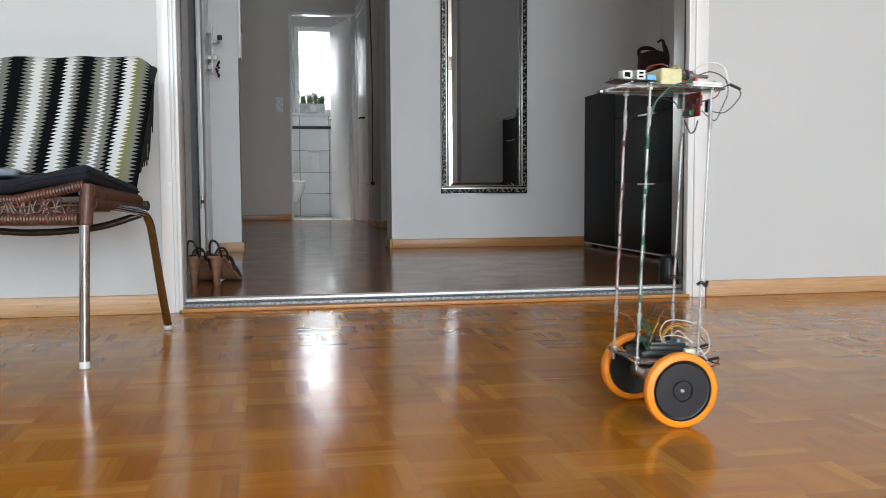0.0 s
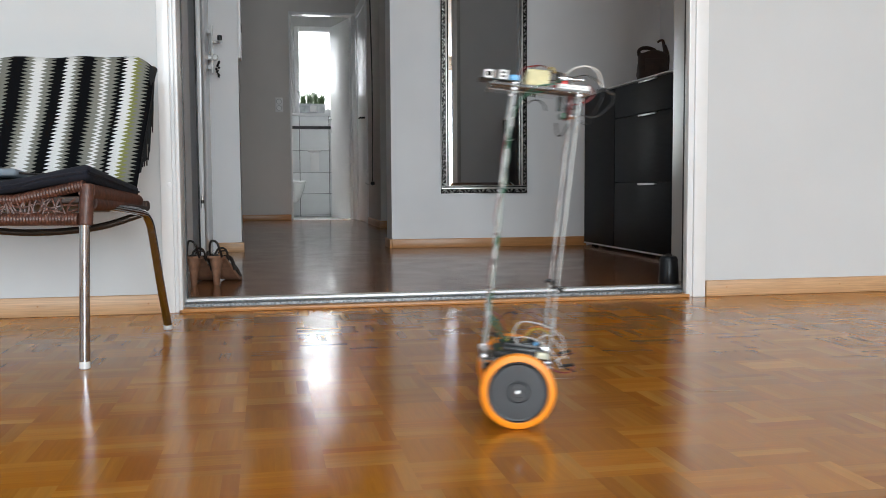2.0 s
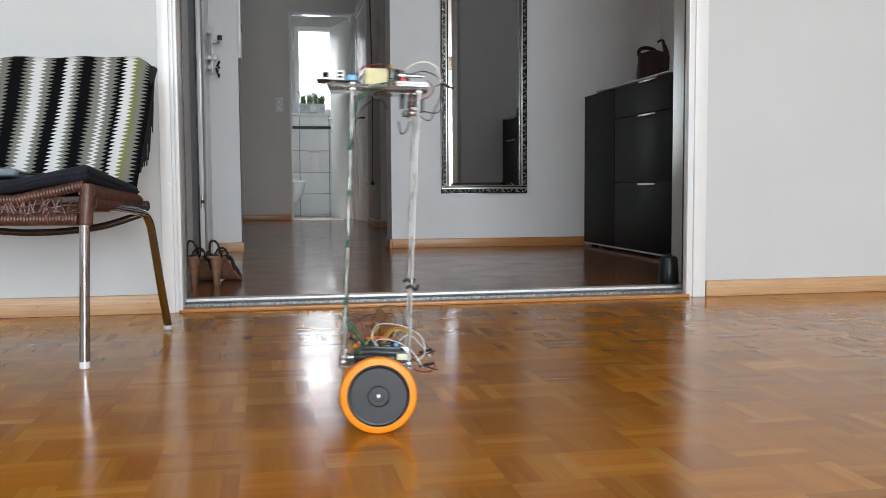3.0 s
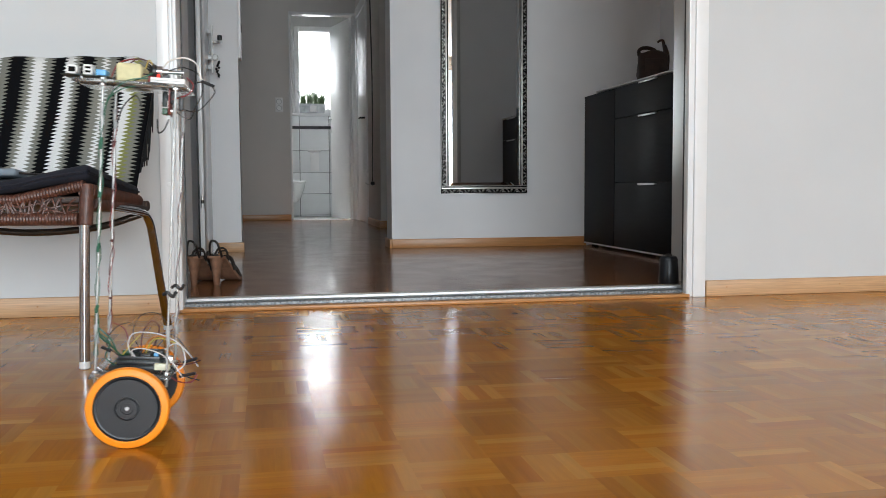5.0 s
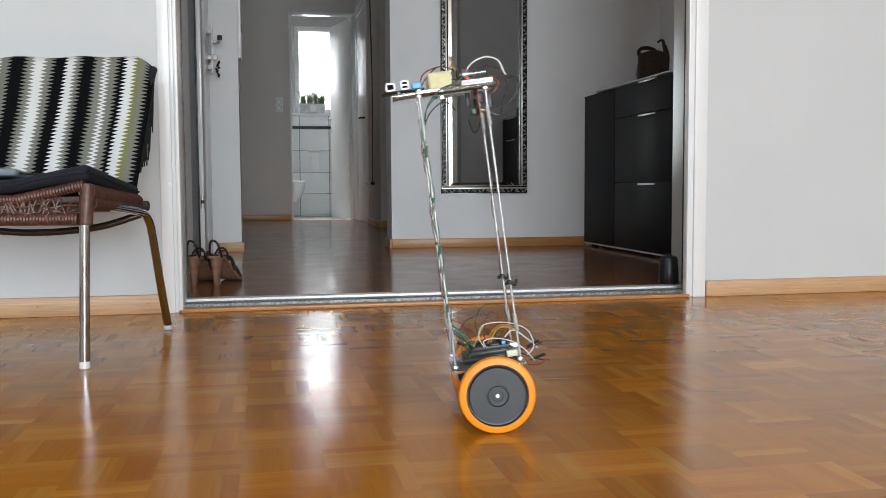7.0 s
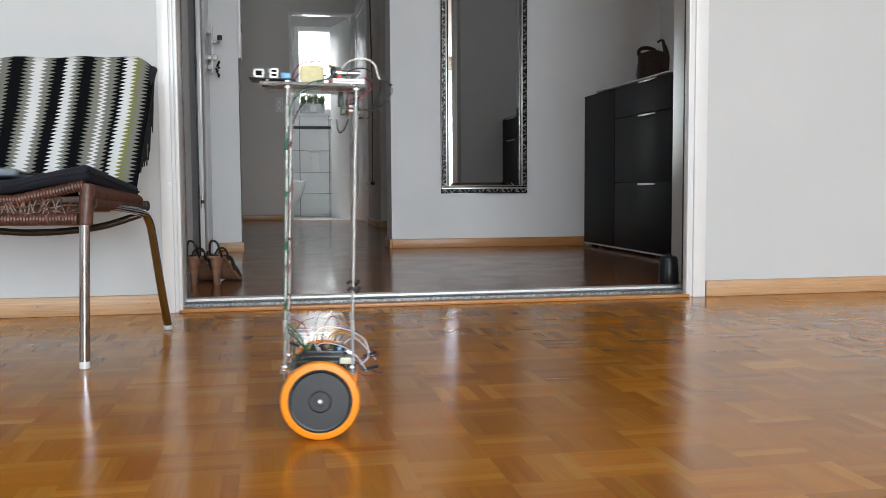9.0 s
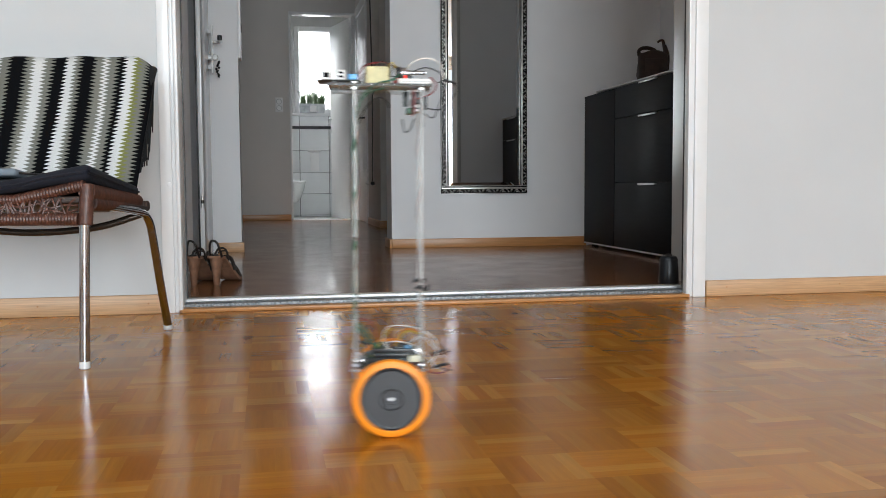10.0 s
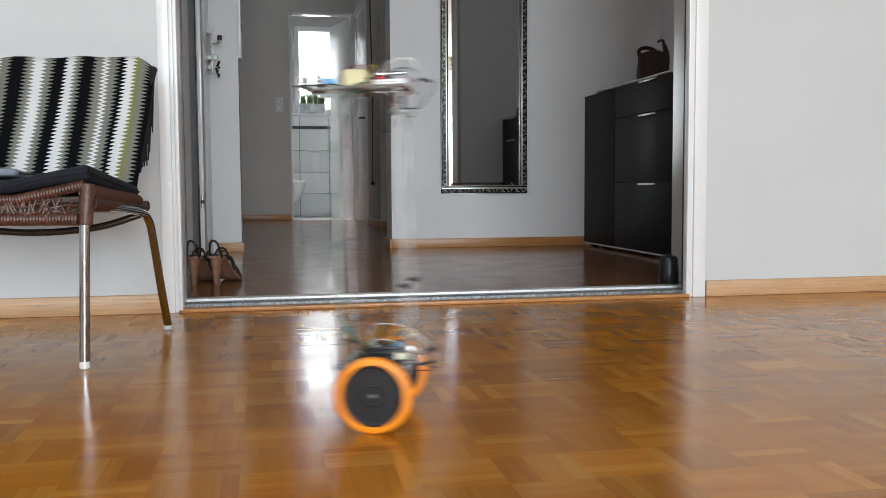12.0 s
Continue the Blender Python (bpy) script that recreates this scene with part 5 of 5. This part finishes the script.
    for pts, c, r in (
        ([(0.034, -0.03, z + 0.022), (0.055, -0.03, z + 0.028), (0.078, -0.032, z + 0.018), (0.084, -0.032, z - 0.004), (0.074, -0.032, z - 0.030), (0.066, -0.03, z - 0.048), (0.052, -0.03, z - 0.042), (0.042, -0.03, z - 0.034)], "black", .0009),
        ([(0.072, -0.04, z + 0.004), (0.086, -0.04, z + 0.008), (0.102, -0.04, z - 0.004), (0.092, -0.04, z - 0.022), (0.076, -0.036, z - 0.036), (0.056, -0.032, z - 0.034)], "black", .0009),
        ([(0.020, -0.02, z + 0.02), (0.034, -0.03, z + 0.036), (0.056, -0.034, z + 0.042), (0.074, -0.036, z + 0.034), (0.080, -0.038, z + 0.016), (0.085, -0.04, z + 0.008)], "white", .0013),
        ([(-0.012, -0.05, z + 0.002), (0.006, -0.06, z + 0.008), (0.014, -0.055, z + 0.014)], "green", .0011),
        ([(-0.052, -0.052, z - 0.05), (-0.044, -0.056, z - 0.022), (-0.02, -0.062, z + 0.0), (0.01, -0.06, z + 0.006)], "green", .0009),
        ([(-0.054, -0.05, z - 0.06), (-0.048, -0.052, z - 0.03), (-0.03, -0.052, z - 0.012), (-0.01, -0.05, z - 0.006)], "green", .0009),
        ([(-0.052, 0.05, z - 0.055), (-0.04, 0.03, z - 0.03), (-0.02, 0.0, z - 0.016), (-0.008, -0.03, z - 0.022), (-0.002, -0.04, z - 0.034)], "black", .0010),
        ([(-0.055, 0.03, zc), (-0.035, 0.02, zc + 0.024), (-0.015, 0.01, zc + 0.036), (0.008, 0.005, zc + 0.026), (0.014, 0.0, zc + 0.01)], "maroon", .0010),
        ([(-0.052, -0.01, zc), (-0.046, -0.005, zc + 0.02), (-0.036, 0.0, zc + 0.030), (-0.02, 0.0, zc + 0.034)], "red", .0011),
        ([(-0.004, 0.0, z + 0.026), (0.002, -0.01, z + 0.038), (0.008, -0.015, z + 0.03), (0.012, -0.02, z + 0.012)], "yellow", .0009),
        ([(0.0, 0.01, z + 0.02), (0.006, 0.0, z + 0.034), (0.012, -0.012, z + 0.028), (0.018, -0.016, z + 0.017)], "black", .0009),
        ([(-0.038, -0.035, z + 0.008), (-0.02, -0.038, z + 0.010), (0.0, -0.036, z + 0.014), (0.014, -0.03, z + 0.012)], "black", .0009),
        ([(0.036, -0.03, z - 0.05), (0.03, -0.034, z - 0.066), (0.022, -0.034, z - 0.070), (0.018, -0.02, z - 0.05)], "black", .0011),
        ([(0.040, -0.03, z - 0.02), (0.062, -0.034, z - 0.012), (0.070, -0.032, z + 0.002), (0.060, -0.03, z + 0.014)], "red", .0011),
    ):
        wire(pts, c, r)
    part("plug", tube(bmesh.new(), [(0.082, -0.04, z + 0.009), (0.101, -0.04, z + 0.002)], 0.0024, 6, curve=False), BLACK, t, "black wire plug")
    return t, wheels


# ---- motion ----
def motions():
    rows = [
        (0.0, 0.625, 1.379, -1.0, 2.4),
        (0.5, 0.679, 1.370, -5.2, 0.7),
        (1.0, 0.693, 1.367, -6.0, -0.0),
        (1.4, 0.679, 1.370, -8.1, -3.4),
        (1.5, 0.648, 1.377, -9.0, -4.2),
        (1.6, 0.589, 1.387, -9.6, -1.0),
        (1.8, 0.479, 1.407, -10.8, 3.9),
        (2.0, 0.395, 1.422, -12.0, 6.5),
        (2.5, 0.319, 1.434, -8.4, -0.4),
        (2.8, 0.219, 1.444, -6.9, 2.5),
        (3.0, 0.172, 1.445, -6.0, 2.6),
        (3.2, 0.162, 1.445, -5.0, -2.3),
        (4.8, -0.175, 1.446, -1.5, 3.3),
        (5.0, -0.199, 1.444, -1.5, 3.2),
        (5.5, -0.203, 1.445, -1.5, 4.4),
        (5.7, -0.179, 1.443, -1.9, 4.7),
        (6.0, -0.025, 1.439, -2.5, -1.1),
        (6.3, 0.094, 1.434, -4.6, 0.3),
        (6.5, 0.119, 1.434, -6.0, 3.2),
        (6.8, 0.272, 1.417, -7.2, -2.5),
        (7.0, 0.352, 1.407, -8.0, -7.4),
        (7.2, 0.344, 1.409, -7.0, -2.2),
        (8.8, 0.109, 1.430, -4.5, 1.4),
        (9.0, 0.081, 1.429, -4.6, 1.5),
        (9.4, 0.039, 1.431, -4.8, 5.0),
        (9.5, 0.048, 1.429, -5.5, 4.6),
        (9.9, 0.147, 1.422, -6.7, 3.0),
        (10.0, 0.190, 1.420, -7.0, 0.5),
        (10.2, 0.272, 1.408, -8.2, -3.4),
        (10.5, 0.333, 1.397, -10.0, -0.2),
        (10.8, 0.388, 1.385, -12.4, -0.4),
        (11.0, 0.466, 1.368, -14.0, -5.5),
        (11.1, 0.489, 1.364, -14.2, -7.7),
        (11.4, 0.452, 1.372, -14.8, -5.9),
        (11.5, 0.431, 1.377, -15.0, -5.0),
        (11.7, 0.363, 1.398, -15.8, -3.4),
        (12.0, 0.182, 1.441, -17.0, -1.7)
    ]
    ts = [r[0] for r in rows]

    def slope(i, k):
        if i == 0 or i == len(rows) - 1:
            a, b = (rows[0], rows[1]) if i == 0 else (rows[-2], rows[-1])
            return (b[k] - a[k]) / (b[0] - a[0])
        a, b, c = rows[i - 1], rows[i], rows[i + 1]
        d0, d1 = (b[k] - a[k]) / (b[0] - a[0]), (c[k] - b[k]) / (c[0] - b[0])
        h0, h1 = b[0] - a[0], c[0] - b[0]
        return (d0 * h1 + d1 * h0) / (h0 + h1)

    def glide(t, k):
        i = max(0, min(len(rows) - 2, sum(1 for x in ts if x <= t + 1e-6) - 1))
        a, b = rows[i], rows[i + 1]
        h = b[0] - a[0]
        u = (t - a[0]) / h
        m0, m1 = slope(i, k) * h, slope(i + 1, k) * h
        return (2 * u ** 3 - 3 * u * u + 1) * a[k] + (u ** 3 - 2 * u * u + u) * m0 + (3 * u * u - 2 * u ** 3) * b[k] + (u ** 3 - u * u) * m1

    body, left, right = [], [], []
    roll = [0.0, 0.0]
    old = None
    for n in range(121):
        t = n / 10
        x, y, yaw, lean = (glide(t, k) for k in (1, 2, 3, 4))
        body.append((t, pose(x, y, WHEEL_R, 0, lean, yaw)))
        if old:
            go = (x - old[0]) * math.cos(radians(yaw)) + (y - old[1]) * math.sin(radians(yaw))
            turn = radians(yaw - old[2]) * AXLE / 2
            roll[0] += math.degrees((go + turn) / WHEEL_R)
            roll[1] += math.degrees((go - turn) / WHEEL_R)
        left.append((t, pose(0, -AXLE / 2, 0, 0, roll[0] - lean, 0)))
        right.append((t, pose(0, AXLE / 2, 0, 0, roll[1] - lean, 0)))
        old = (x, y, yaw)
    walk(ROBOT, body)
    walk(WHEELS[0], left)
    walk(WHEELS[1], right)


build_mirror()
build_cabinet()
build_bag()
build_pot()
build_shoes()
build_left_door()
build_corridor_end()
build_washroom()
build_chair()
ROBOT, WHEELS = build_robot()
build_floors()
motions()
